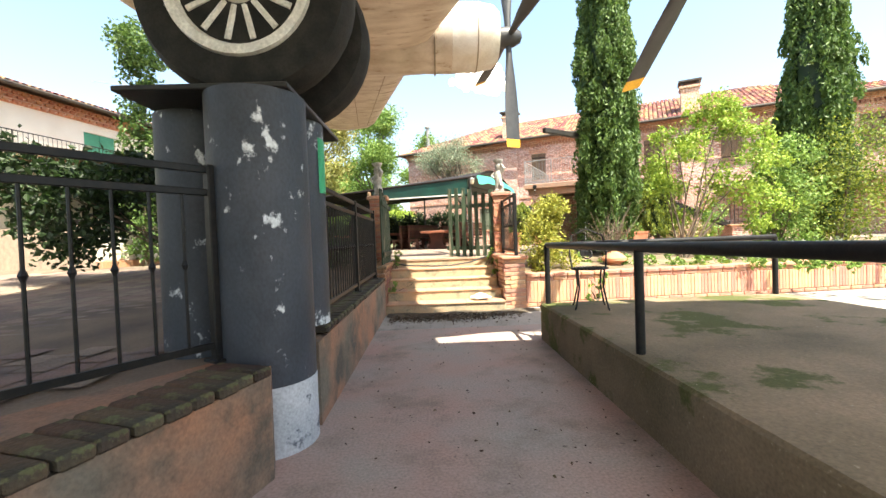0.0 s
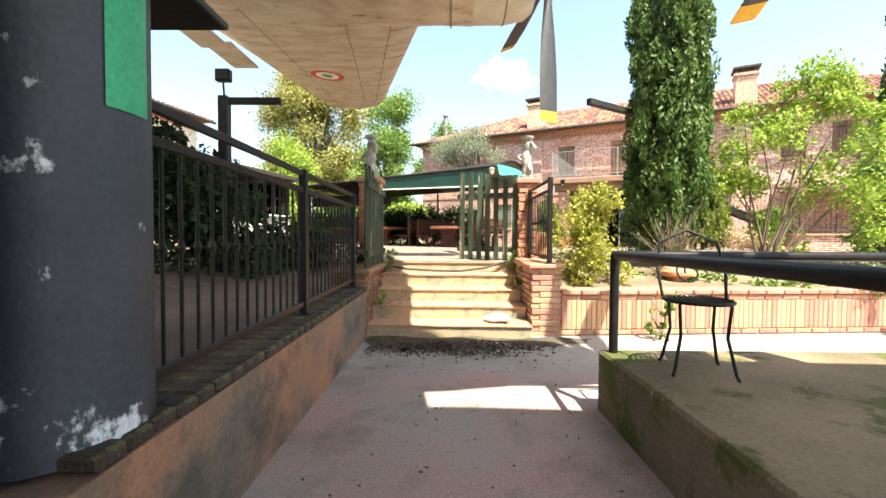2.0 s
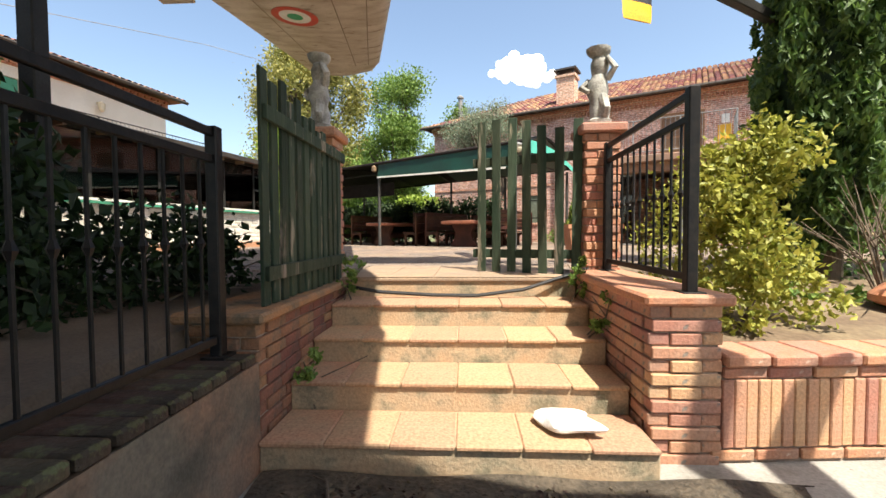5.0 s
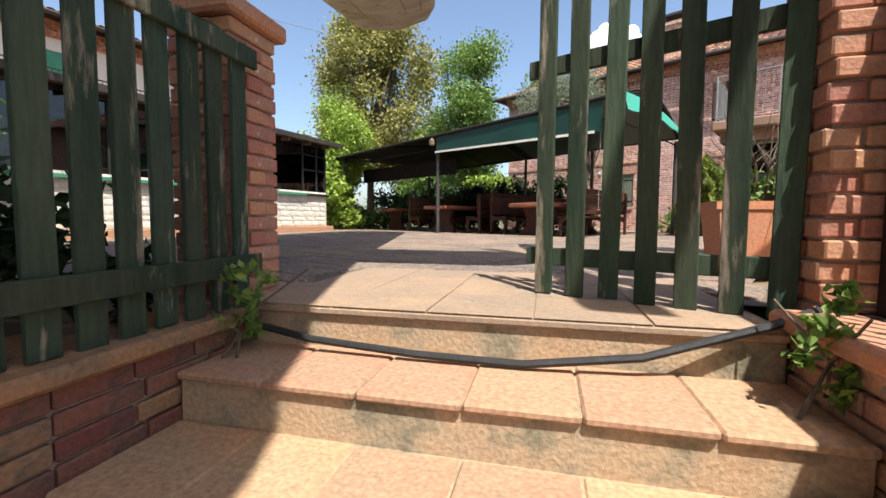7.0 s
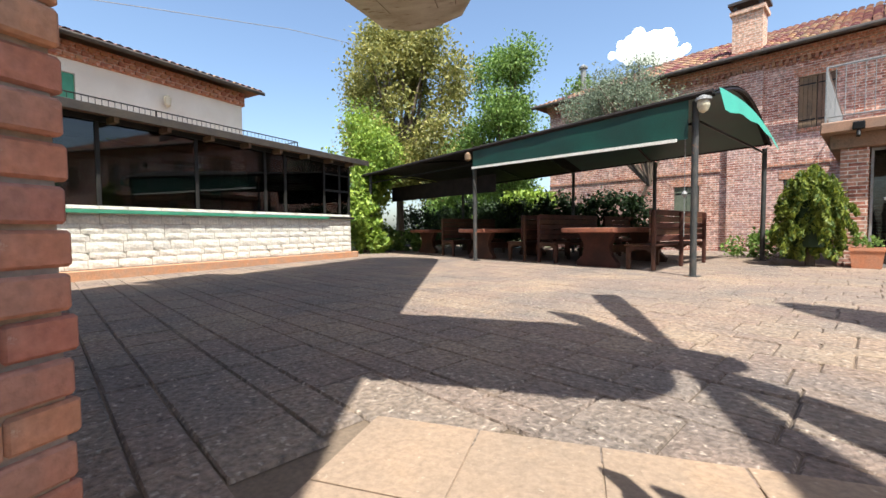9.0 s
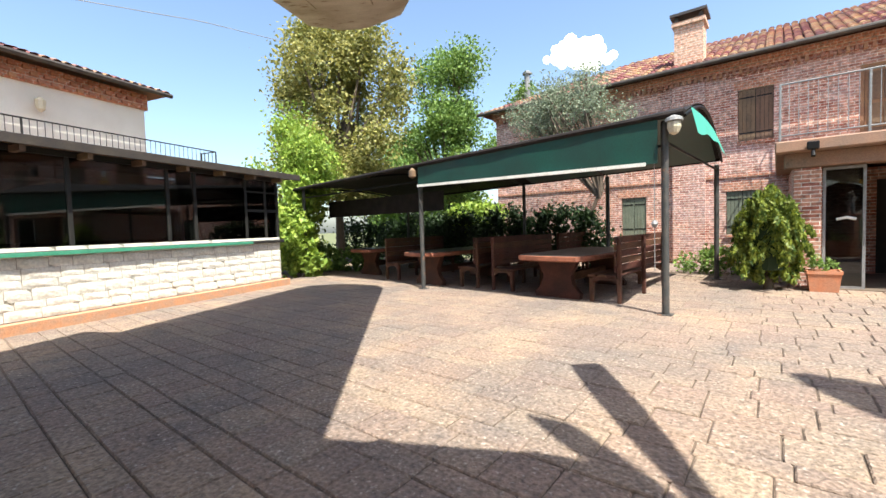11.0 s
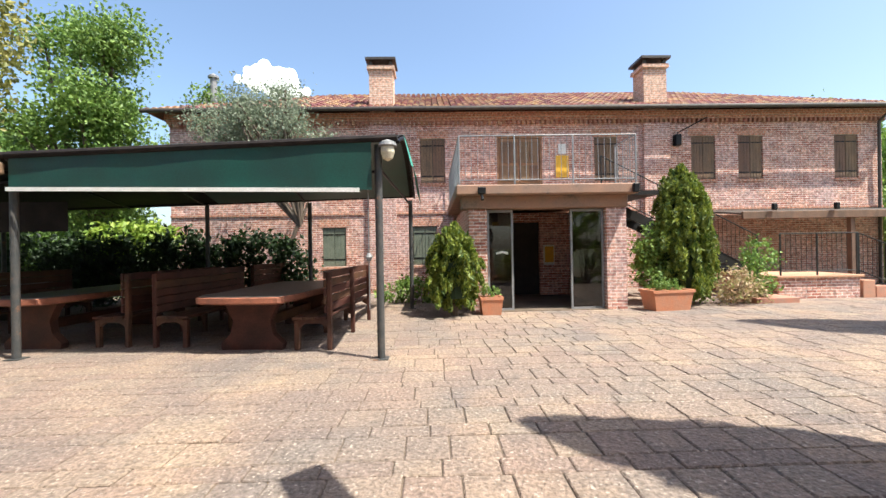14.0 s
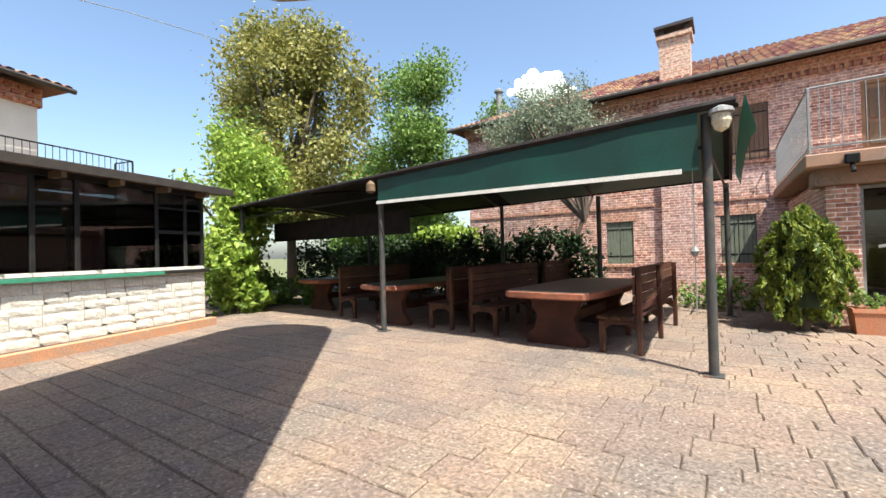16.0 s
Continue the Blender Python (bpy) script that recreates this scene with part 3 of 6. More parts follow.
def brick_block(name, parent_label, u0, u1, v0, v1, z0, z1, cap=None, skin=BRICK, course=0.072, category="pillar", kind=""):
    """Masonry block laid brick by brick round a mortar core."""
    at = path_xy((u0 + u1) / 2, (v0 + v1) / 2)
    t = thing(name, (*at, z0), TURN, parent_label, category, kind=kind)
    w, d, h = u1 - u0, v1 - v0, z1 - z0
    part("mortar_core", Shape().box(-w / 2 + 0.012, w / 2 - 0.012, -d / 2 + 0.012, d / 2 - 0.012, 0, h - 0.004), MORTAR, t)
    cache = {}
    n = max(1, int(round(h / course)))
    for r in range(n):
        z = r * h / n
        for side in range(4):
            run = w if side % 2 == 0 else d
            if r % 2 == (side % 2):
                s0, s1 = 0.0, run
            else:
                s0, s1 = 0.10, run - 0.10
            if s1 - s0 < 0.05:
                continue
            m = max(1, int(round((s1 - s0) / 0.25)))
            bw = (s1 - s0) / m
            key = round(bw, 3)
            if key not in cache:
                cache[key] = Shape().box(0.004, bw - 0.004, -0.008, 0.10, 0.004, h / n - 0.006, 0.006).mesh("brick", skin)
            for i in range(m):
                base = {0: pose(-w / 2, -d / 2, 0), 1: pose(w / 2, -d / 2, 0, 0, 0, 90), 2: pose(w / 2, d / 2, 0, 0, 0, 180), 3: pose(-w / 2, d / 2, 0, 0, 0, -90)}[side]
                piece("brick", cache[key], t, base @ pose(s0 + i * bw, RNG.uniform(-.004, .004), z, 0, 0, RNG.uniform(-.6, .6)))
    if cap:
        part("cap", Shape().box(-w / 2 - 0.05, w / 2 + 0.05, -d / 2 - 0.05, d / 2 + 0.05, h, h + cap, 0.015), BRICK_DIRTY_SHADED if skin is BRICK_DIRTY_SHADED else BRICK, t, "brick cap slab")
    return t

brick_block("brick_pillar", "red brick gate pillar at the top of the steps", 2.07, 2.37, 9.13, 9.43, 0.80, 2.13, 0.085)
brick_block("brick_pillar", "red brick gate pillar beside the green picket gate", -0.53, -0.20, 9.10, 9.42, 0.80, 2.13, 0.085)
brick_block("stair_flank", "sloped brick flank wall beside the steps", 1.99, 2.36, 7.62, 9.12, -0.02, 0.86, 0.06, BRICK_PALE, category="wall", kind="structure")
brick_block("stair_flank", "brick flank wall under the picket gate", -0.50, -0.10, 7.47, 9.09, -0.02, 0.78, 0.06, BRICK_DIRTY_SHADED, category="wall", kind="structure")
iron_fence("iron_gate", (2.22, 7.68), (2.24, 9.07), 0.915, 2.03, 2, "black wrought iron gate panel on the flank wall", bars=12)

def picket_leaf(p0, p1, z0, heights, label, flip=1):
    d = Vector((p1[0] - p0[0], p1[1] - p0[1]))
    run, ang = d.length, math.degrees(math.atan2(d.y, d.x))
    g = thing("picket_gate", (*path_xy(*p0), z0), TURN + ang, label, "gate")
    n = len(heights)
    for z in (0.14, 1.05):
        part("rail", Shape().box(-0.03, run + 0.10, -0.015 * flip - 0.013, -0.015 * flip + 0.013, z, z + 0.085, 0.004), PICKET, g)
    for k, h in enumerate(heights):
        x = run * k / (n - 1)
        w = 0.042
        s = Shape().box(x - w, x + w, 0, 0.022, 0, h, 0.003)
        ob = part("picket", s, PICKET, g)
        ob.rotation_euler = (0, radians(RNG.uniform(-0.7, 0.7)), 0)
    return g

picket_leaf((2.02, 9.25), (1.17, 9.60), 0.867, (1.42, 1.36, 1.40, 1.46, 1.49, 1.50, 1.49), "weathered green picket gate standing open on the terrace")
picket_leaf((-0.13, 7.66), (-0.13, 9.06), 0.845, (1.34, 1.30, 1.36, 1.26, 1.32, 1.24, 1.27, 1.2, 1.22, 1.15, 1.16, 1.12), "weathered dark green picket gate folded back along the wall")

# flower bed wall of upright bricks
fw = thing("flower_bed_wall", (*path_xy(2.37, 7.62), 0), TURN + 4.5, "low wall of upright pale bricks with a brick coping", "wall", kind="structure")
part("mortar_core", Shape().box(0, 9.2, 0.02, 0.25, -0.1, 0.525), MORTAR, fw)
up = Shape().box(0.001, 0.0645, 0, 0.1, 0.0, 0.37, 0.006).mesh("brick", BRICK_PALE)
co = Shape().box(0.004, 0.245, 0, 0.30, 0, 0.065, 0.012).mesh("coping_brick", BRICK)
fl = Shape().box(0.004, 0.245, 0, 0.1, 0, 0.06, 0.008).mesh("brick", BRICK)
for k in range(138):
    piece("brick", up, fw, pose(k * 0.0665, RNG.uniform(-.004, .004), 0.085))
for k in range(37):
    piece("coping_brick", co, fw, pose(k * 0.25, -0.03 + RNG.uniform(-.006, .006), 0.53, 0, 0, RNG.uniform(-1, 1)))
    piece("brick", fl, fw, pose(k * 0.25 - 0.06, RNG.uniform(-.004, .004), 0.012))
    piece("brick", fl, fw, pose(k * 0.25, RNG.uniform(-.004, .004), 0.462))

bed = thing("flower_bed", turn=TURN, label="planted bed of dry soil behind the brick wall", category="flower bed", kind="structure")
part("soil", Shape().sheet(lambda a, b: (2.37 + 14 * a, 7.9 + 1.1 * a + (3.2 + 0.95 * a) * b, 0.50 + 0.34 * min(1, b * 1.4) + 0.03 * math.sin(9 * a + 5 * b)), 30, 14), SOIL, bed)

# ---- terrace ----
ter = thing("terrace", label="terrace of worn stamped pavers in pinkish brown", category="terrace", kind="structure")
def on_terrace(x, y):
    u, v = CT * x + ST * y, -ST * x + CT * y
    if y > 23.3 or x < -15.6 or x > 12:
        return False
    return v > (10.3 if -0.3 < u < 2.05 else 9.7 if u <= -0.5 else 9.7 if u < 2.4 else 11.0 + 0.15 * (u - 2.4))
part("terrace_bed", Shape().add([(*path_xy(-14, 9.62), 0.845), (*path_xy(2.36, 9.62), 0.845), (*path_xy(2.36, 10.98), 0.845), (*path_xy(17, 13.17), 0.845), (12, 23.39, 0.845), (-24, 23.39, 0.845), (-24, 5, 0.845)],
     [(0, 1, 2, 3, 4, 5, 6)]), JOINT, ter)
far = Shape()
pav_cache = {}
near, y, row = 0, 7.5, 0
while y < 23.8:
    deep = 0.34 if row % 2 == 0 else 0.19
    x = -15.6 - RNG.uniform(0, 0.3)
    while x < 12:
        wide = (0.34, 0.34, 0.44, 0.30)[int(RNG.integers(4))] if row % 2 == 0 else (0.44, 0.36, 0.52, 0.30)[int(RNG.integers(4))]
        if on_terrace(x + wide / 2, y + deep / 2):
            z = PATIO + RNG.uniform(-.003, .003)
            if -7.4 < x < -3.0 and 10.2 < y < 14.8 and near < 300:
                key = (wide, deep)
                if key not in pav_cache:
                    pav_cache[key] = Shape().box(0.004, wide - 0.004, 0.004, deep - 0.004, -0.03, 0.0, 0.009).mesh("paver", PAVER)
                piece("paver", pav_cache[key], ter, pose(x, y, z, RNG.uniform(-.4, .4), RNG.uniform(-.4, .4), RNG.uniform(-.5, .5)))
                near += 1
            else:
                a, b, c, d = x + RNG.uniform(.009, .015), x + wide - RNG.uniform(.009, .015), y + RNG.uniform(.009, .015), y + deep - RNG.uniform(.009, .015)
                far.add([(a, c, z), (b, c, z), (b, d, z), (a, d, z), (x + .003, y + .003, z - .014), (x + wide - .003, y + .003, z - .014), (x + wide - .003, y + deep - .003, z - .014), (x + .003, y + deep - .003, z - .014)],
                        [(0, 1, 2, 3), (4, 5, 1, 0), (5, 6, 2, 1), (6, 7, 3, 2), (7, 4, 0, 3)])
        x += wide
    y += deep
    row += 1
part("pavers", far, PAVER_FAR, ter, kind="stuff")

# ---- house ----
house = thing("farmhouse", (0, 0, PATIO), label="long two-storey brick farmhouse with a tiled roof", category="house")
FY = 23.4
def wall_with_holes(y, x0, x1, z0, z1, holes, depth=0.3):
    """A wall in the plane y with openings (x0, x1, z0, z1) that go through it, as one closed mesh."""
    xs = sorted({x0, x1, *[h[0] for h in holes], *[h[1] for h in holes]})
    zs = sorted({z0, z1, *[h[2] for h in holes], *[h[3] for h in holes]})
    nx, nz = len(xs), len(zs)
    vs = [(x, yy, z) for yy in (y, y + depth) for x in xs for z in zs]
    back = nx * nz
    def full(i, k):
        if not (0 <= i < nx - 1 and 0 <= k < nz - 1):
            return False
        cx, cz = (xs[i] + xs[i + 1]) / 2, (zs[k] + zs[k + 1]) / 2
        return not any(h[0] < cx < h[1] and h[2] < cz < h[3] for h in holes)
    fs = []
    for i in range(nx - 1):
        for k in range(nz - 1):
            if not full(i, k):
                continue
            a, b, c, d = i * nz + k, (i + 1) * nz + k, (i + 1) * nz + k + 1, i * nz + k + 1
            fs += [(a, b, c, d), (d + back, c + back, b + back, a + back)]
            for p, q, other in ((a, b, (i, k - 1)), (b, c, (i + 1, k)), (c, d, (i, k + 1)), (d, a, (i - 1, k))):
                if not full(*other):
                    fs.append((q, p, p + back, q + back))
    return Shape().add(vs, fs)
WINS = [(-5.23, -4.45, 3.43, 4.83), (0.32, 1.08, 3.43, 4.83), (3.46, 4.25, 3.43, 4.83), (5.0, 5.81, 3.43, 4.83), (8.17, 8.97, 3.43, 4.83)]
LOWW = [(-8.34, -7.6, 0.85, 2.07), (-5.5, -4.75, 0.85, 2.07)]
BDOOR = (-2.80, -1.36, 2.66, 4.90)
part("wall", wall_with_holes(FY, -13.0, 9.75, -0.2, 5.62, WINS + LOWW + [BDOOR]), FACADE, house, "mottled pink and red brick wall")
part("side_wall", Shape().box(9.45, 9.75, FY + 0.31, FY + 8.5, -0.2, 5.62), FACADE, house)
part("side_wall", Shape().box(-13.0, -12.7, FY + 0.31, FY + 8.5, -0.2, 5.62), FACADE, house)
part("back_wall", Shape().box(-13.0, 9.75, FY + 8.51, FY + 8.8, -0.2, 5.62), FACADE, house)
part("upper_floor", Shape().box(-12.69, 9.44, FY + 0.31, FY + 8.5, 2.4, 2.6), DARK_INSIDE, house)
part("cornice", Shape().box(-13.05, 9.8, FY - 0.10, FY - 0.003, 5.37, 5.46).box(-13.05, 9.8, FY - 0.18, FY - 0.003, 5.463, 5.62), CORNICE_BRICK, house, "stepped brick cornice")
dent = Shape().box(0, 0.07, -0.13, 0, 0, 0.11).mesh("cornice_brick", BRICK)
for k in range(150):
    piece("cornice_brick", dent, house, pose(-12.95 + k * 0.152, FY - 0.005, 5.25))
part("string_course", Shape().box(-13.0, -4.45, FY - 0.03, FY - 0.003, 2.45, 2.52), CORNICE_BRICK, house)
part("string_course", Shape().box(1.4, 9.75, FY - 0.03, FY - 0.003, 2.45, 2.52), CORNICE_BRICK, house)
# pilaster and chimney breasts
for cx in (-6.42, 2.3):
    part("chimney_breast", Shape().box(cx - 0.42, cx + 0.42, FY - 0.12, FY - 0.004, -0.2, 5.24), FACADE, house)
def roof_z(x, y):
    """Main slope with hipped ends."""
    return 5.62 + 0.45 * min(y - (FY - 0.45), 4.75, max(0.0, 10.15 - x) * 1.0, max(0.0, x + 13.4) * 1.0) + 0.03
part("roof_deck", Shape().sheet(lambda a, b: (-13.45 + 23.6 * a, FY - 0.45 + 9.4 * b, 5.60 + 0.45 * min(9.4 * b, 9.4 - 9.4 * b, 23.6 * a, 23.6 - 23.6 * a)), 59, 24), ROOF_TILE, house)
tiles = Shape()
for i in range(118):
    for j in range(13):
        x, y = -13.35 + i * 0.2, FY - 0.5 + j * 0.37
        if min(x + 13.45, 10.15 - x) < (y - FY + 0.45):
            continue
        z0, z1 = roof_z(x, y), roof_z(x, y + 0.40)
        r = 0.095
        jx = RNG.uniform(-.012, .012)
        ring = [(math.cos(math.pi * k / 4), math.sin(math.pi * k / 4)) for k in range(5)]
        tiles.add([(x + jx + r * c, y, z0 + 0.03 + r * 0.8 * s) for c, s in ring] + [(x + jx + r * 0.85 * c, y + 0.42, z1 + 0.008 + r * 0.7 * s) for c, s in ring],
                  [(k, k + 1, k + 6, k + 5) for k in range(4)] + [(4, 3, 2, 1, 0)])
part("roof_tiles", tiles, ROOF_TILE, house, "weathered terracotta roof tiles", kind="stuff", smooth=False)
part("gutter", Shape().tube([(-13.5, FY - 0.58, 5.60), (10.2, FY - 0.58, 5.60)], 0.065, 10), GUTTER, house)
part("downpipe", Shape().tube([(9.6, FY - 0.5, 5.55), (9.55, FY - 0.12, 5.2), (9.55, FY - 0.08, 0)], 0.045, 8), GUTTER, house)
for cx in (-6.42, 2.3):
    ch = part("chimney", Shape().box(cx - 0.37, cx + 0.37, FY - 0.05, FY + 0.65, 5.3, 7.0).box(cx - 0.43, cx + 0.43, FY - 0.11, FY + 0.71, 7.003, 7.12), CHIMNEY, house, "brick chimney with a dark cap")
    s = Shape()
    for a, b in ((-.36, -.04), (.26, -.04), (-.36, .54), (.26, .54)):
        s.box(cx + a, cx + a + 0.1, FY + b, FY + b + 0.1, 7.12, 7.28)
    s.box(cx - 0.47, cx + 0.47, FY - 0.16, FY + 0.76, 7.283, 7.36)
    part("chimney_cap", s, GUTTER, ch)
flue = part("flue_pipe", Shape().tube([(-13.4, FY + 3.5, 6.9), (-13.4, FY + 3.5, 8.2)], 0.13, 12).lathe([(0.2, 8.22), (0.2, 8.3), (0.02, 8.42)], 12, (-13.4, FY + 3.5, 0)), STEEL_GREY, house)
def shutter(x0, x1, z0, z1, material, y=FY):
    w = part("window", Shape().box(x0 - 0.02, x1 + 0.02, y - 0.05, y - 0.004, z0 - 0.09, z0 - 0.005, 0.008), CORNICE_BRICK, house, "brick window sill")
    part("lintel", Shape().box(x0 - 0.1, x1 + 0.1, y - 0.012, y - 0.004, z1 + 0.005, z1 + 0.24), CORNICE_BRICK, w)
    mid = (x0 + x1) / 2
    for a, b in ((x0 + 0.01, mid - 0.006), (mid + 0.006, x1 - 0.01)):
        s = Shape()
        n = 4
        for k in range(n):
            s.box(a + (b - a) * k / n + 0.003, a + (b - a) * (k + 1) / n - 0.003, y + 0.03, y + 0.065, z0 + 0.01, z1 - 0.01, 0.004)
        sh = part("shutter", s, material, w)
        for hz in (z0 + 0.2, z1 - 0.24):
            part("hinge", Shape().box(a + 0.02, b - 0.02, y + 0.022, y + 0.029, hz, hz + 0.035), IRON, sh)
    # near-black sheet stands in for the unlit room behind the shutters
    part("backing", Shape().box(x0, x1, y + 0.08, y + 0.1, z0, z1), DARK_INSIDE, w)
for wdw in WINS:
    shutter(*wdw, SHUTTER)
for wdw in LOWW:
    shutter(*wdw, SHUTTER_OLIVE)
# balcony door, double leaf with panels
x0, x1, z0, z1 = BDOOR
bd = part("balcony_door", Shape().box(x0, x0 + 0.07, FY + 0.02, FY + 0.12, z0, z1).box(x1 - 0.07, x1, FY + 0.02, FY + 0.12, z0, z1).box(x0 + 0.07, x1 - 0.07, FY + 0.02, FY + 0.12, z1 - 0.07, z1), DOOR_WOOD, house, "brown wooden double door")
for a in (x0 + 0.08, (x0 + x1) / 2 + 0.005):
    b = a + (x1 - x0) / 2 - 0.09
    lf = part("door_leaf", Shape().box(a, b, FY + 0.05, FY + 0.1, z0 + 0.01, z1 - 0.08, 0.006), DOOR_WOOD, bd)
    for q0, q1 in ((0.12, 0.72), (0.80, 1.30), (1.38, 2.05)):
        for h in (0, 1):
            w = (b - a - 0.12) / 2
            part("panel", Shape().box(a + 0.05 + h * (w + 0.02), a + 0.05 + h * (w + 0.02) + w, FY + 0.034, FY + 0.052, z0 + q0, z0 + q1, 0.012), SHUTTER, lf)
part("wall_sign", Shape().box(-0.95, -0.52, FY - 0.03, FY - 0.004, 3.55, 4.25, 0.005), YELLOW, house, "yellow notice board on the wall")
part("wall_sign", Shape().box(-0.85, -0.6, FY - 0.03, FY - 0.004, 4.30, 4.62, 0.005), WHITE_PAINT, house, "small white notice")
part("wall_lamp", Shape().box(2.86, 3.05, FY - 0.2, FY - 0.004, 4.5, 4.85, 0.02).tube([(2.95, FY - 0.1, 4.9), (3.6, FY - 0.6, 5.25)], 0.02), IRON, house, "dark wall lamp with a bracket arm")

# ---- ground floor extension with the balcony on top ----
EX0, EX1, EY = -4.25, -0.80, 18.9
ext = thing("porch", (0, 0, PATIO), label="brick porch with glass doors under the balcony", category="porch")
part("pier", Shape().box(EX0 + 0.12, EX0 + 0.50, EY, EY + 0.4, -0.1, 2.15), FACADE, ext)
part("pier", Shape().box(-1.22, EX1, EY, EY + 0.4, -0.1, 2.15), FACADE, ext)
part("side_wall", Shape().box(EX0 + 0.12, EX0 + 0.4, EY + 0.41, FY - 0.01, -0.1, 2.3), FACADE, ext)
part("side_wall", Shape().box(EX1 - 0.3, EX1, EY + 0.41, FY - 0.01, -0.1, 2.3), FACADE, ext)
part("inner_wall", wall_with_holes(EY + 2.9, EX0 + 0.41, EX1 - 0.31, -0.1, 2.3, [(-2.70, -1.90, -0.1, 2.05)], 0.18), FACADE, ext)
part("inner_floor", Shape().box(EX0 + 0.41, EX1 - 0.31, EY + 0.0, EY + 2.89, -0.1, 0.012), JOINT, ext)
# dark sheet stands in for the unlit space beyond the doorway
part("doorway_shade", Shape().box(-2.69, -1.91, EY + 3.0, EY + 3.05, 0.02, 2.04), DARK_INSIDE, ext)
part("lintel_beam", Shape().box(EX0 - 0.02, EX1 + 0.02, EY - 0.06, EY + 0.4, 2.16, 2.42, 0.015), BEAM, ext)
part("balcony_slab", Shape().box(EX0 - 0.15, EX1 + 0.15, EY - 0.32, FY - 0.01, 2.42, 2.62, 0.02), BEAM, ext, "weathered brown balcony slab")
for a, b in ((EX0 + 0.52, -3.18), (-1.95, -1.24)):
    gd = part("glass_door", Shape().box(a, a + 0.04, EY + 0.12, EY + 0.17, 0.0, 2.14).box(b - 0.04, b, EY + 0.12, EY + 0.17, 0.0, 2.14), STEEL_GREY, ext, "clear glass door in a slim metal frame")
    for z in (0.0, 2.09):
        part("rail", Shape().box(a + 0.04, b - 0.04, EY + 0.12, EY + 0.17, z, z + 0.05), STEEL_GREY, gd)
    # pane tint stands in for the dark porch interior behind it
    pn = part("pane", Shape().box(a + 0.04, b - 0.04, EY + 0.14, EY + 0.15, 0.05, 2.09), GLASS_DARK, gd)
    pn.visible_shadow = False
part("door_logo", Shape().tube([(-3.55, EY + 0.115, 1.22), (-3.42, EY + 0.115, 1.25), (-3.3, EY + 0.115, 1.22)], 0.025, 6), WHITE_PAINT, ext)
nb = part("notice_board", Shape().box(-1.80, -1.50, EY + 2.84, EY + 2.895, 0.85, 1.40, 0.008), WHITE_PAINT, ext, "notice board with a yellow sheet")
part("sheet", Shape().box(-1.77, -1.53, EY + 2.83, EY + 2.838, 0.92, 1.36), YELLOW, nb)

def railing(parent, pts, h, name="balustrade", bars=0.12, r=0.006, material=STEEL_GREY):
    """Handrail, foot rail, posts and bars along a line of points."""
    rb = part(name, Shape().tube([(p[0], p[1], p[2] + h) for p in pts], 0.016, 8), material, parent)
    part("foot_rail", Shape().tube([(p[0], p[1], p[2] + 0.1) for p in pts], 0.014, 6), material, rb)
    for p in pts:
        part("post", Shape().box(p[0] - 0.016, p[0] + 0.016, p[1] - 0.016, p[1] + 0.016, p[2] - 0.01, p[2] + h, 0.004), material, rb)
    bar = Shape().tube([(0, 0, 0.1), (0, 0, h)], r, 5, False).mesh("bar", material)
    for p, q in zip(pts, pts[1:]):
        d = Vector(q) - Vector(p)
        n = max(1, int(d.length / bars))
        for k in range(1, n):
            piece("bar", bar, rb, Matrix.Translation(Vector(p) + d * k / n))
    return rb
bz = 2.62
railing(ext, [(EX0 - 0.08, FY - 0.1, bz), (EX0 - 0.08, EY - 0.26, bz), (-3.2, EY - 0.26, bz), (-2.0, EY - 0.26, bz), (EX1 + 0.1, EY - 0.26, bz), (EX1 + 0.1, EY + 0.7, bz)], 1.0)
part("slab_lamp", Shape().box(EX0 + 0.28, EX0 + 0.44, EY - 0.42, EY - 0.33, 2.42, 2.56, 0.015).tube([(EX0 + 0.36, EY - 0.36, 2.42), (EX0 + 0.36, EY - 0.44, 2.3)], 0.03), IRON, ext, "small black spotlight")
part("slab_lamp", Shape().box(EX1 - 0.02, EX1 + 0.1, EY - 0.42, EY - 0.33, 2.42, 2.6, 0.015), IRON, ext, "small black spotlight")

# ---- outside stair and raised landing ----
st = thing("iron_staircase", (0, 0, PATIO), label="dark steel staircase up to the balcony", category="staircase")
sx0, sx1, sz0, sz1, sy = 3.35, -0.62, 0.55, 2.62, 20.6
for dy in (0, 0.85):
    part("stringer", Shape().add([(sx1, sy + dy, sz1 - 0.26), (sx0, sy + dy, sz0 - 0.1), (sx0, sy + dy, sz0 + 0.14), (sx1, sy + dy, sz1), (sx1, sy + dy + 0.03, sz1 - 0.26), (sx0, sy + dy + 0.03, sz0 - 0.1), (sx0, sy + dy + 0.03, sz0 + 0.14), (sx1, sy + dy + 0.03, sz1)],
         [(0, 1, 2, 3), (7, 6, 5, 4), (0, 4, 5, 1), (1, 5, 6, 2), (2, 6, 7, 3), (3, 7, 4, 0)]), FRAME_DARK, st)
for k in range(12):
    a = (k + 0.5) / 12
    part("tread", Shape().box(sx0 + (sx1 - sx0) * a - 0.15, sx0 + (sx1 - sx0) * a + 0.15, sy + 0.03, sy + 0.85, sz0 + (sz1 - sz0) * a, sz0 + (sz1 - sz0) * a + 0.03), FRAME_DARK, st)
railing(st, [(sx0, sy, sz0), ((sx0 + sx1) / 2, sy, (sz0 + sz1) / 2), (sx1, sy, sz1)], 1.0, "stair_rail", material=FRAME_DARK)
part("top_landing", Shape().box(-0.66, 0.3, 19.6, 21.45, 2.5, 2.6), FRAME_DARK, st)
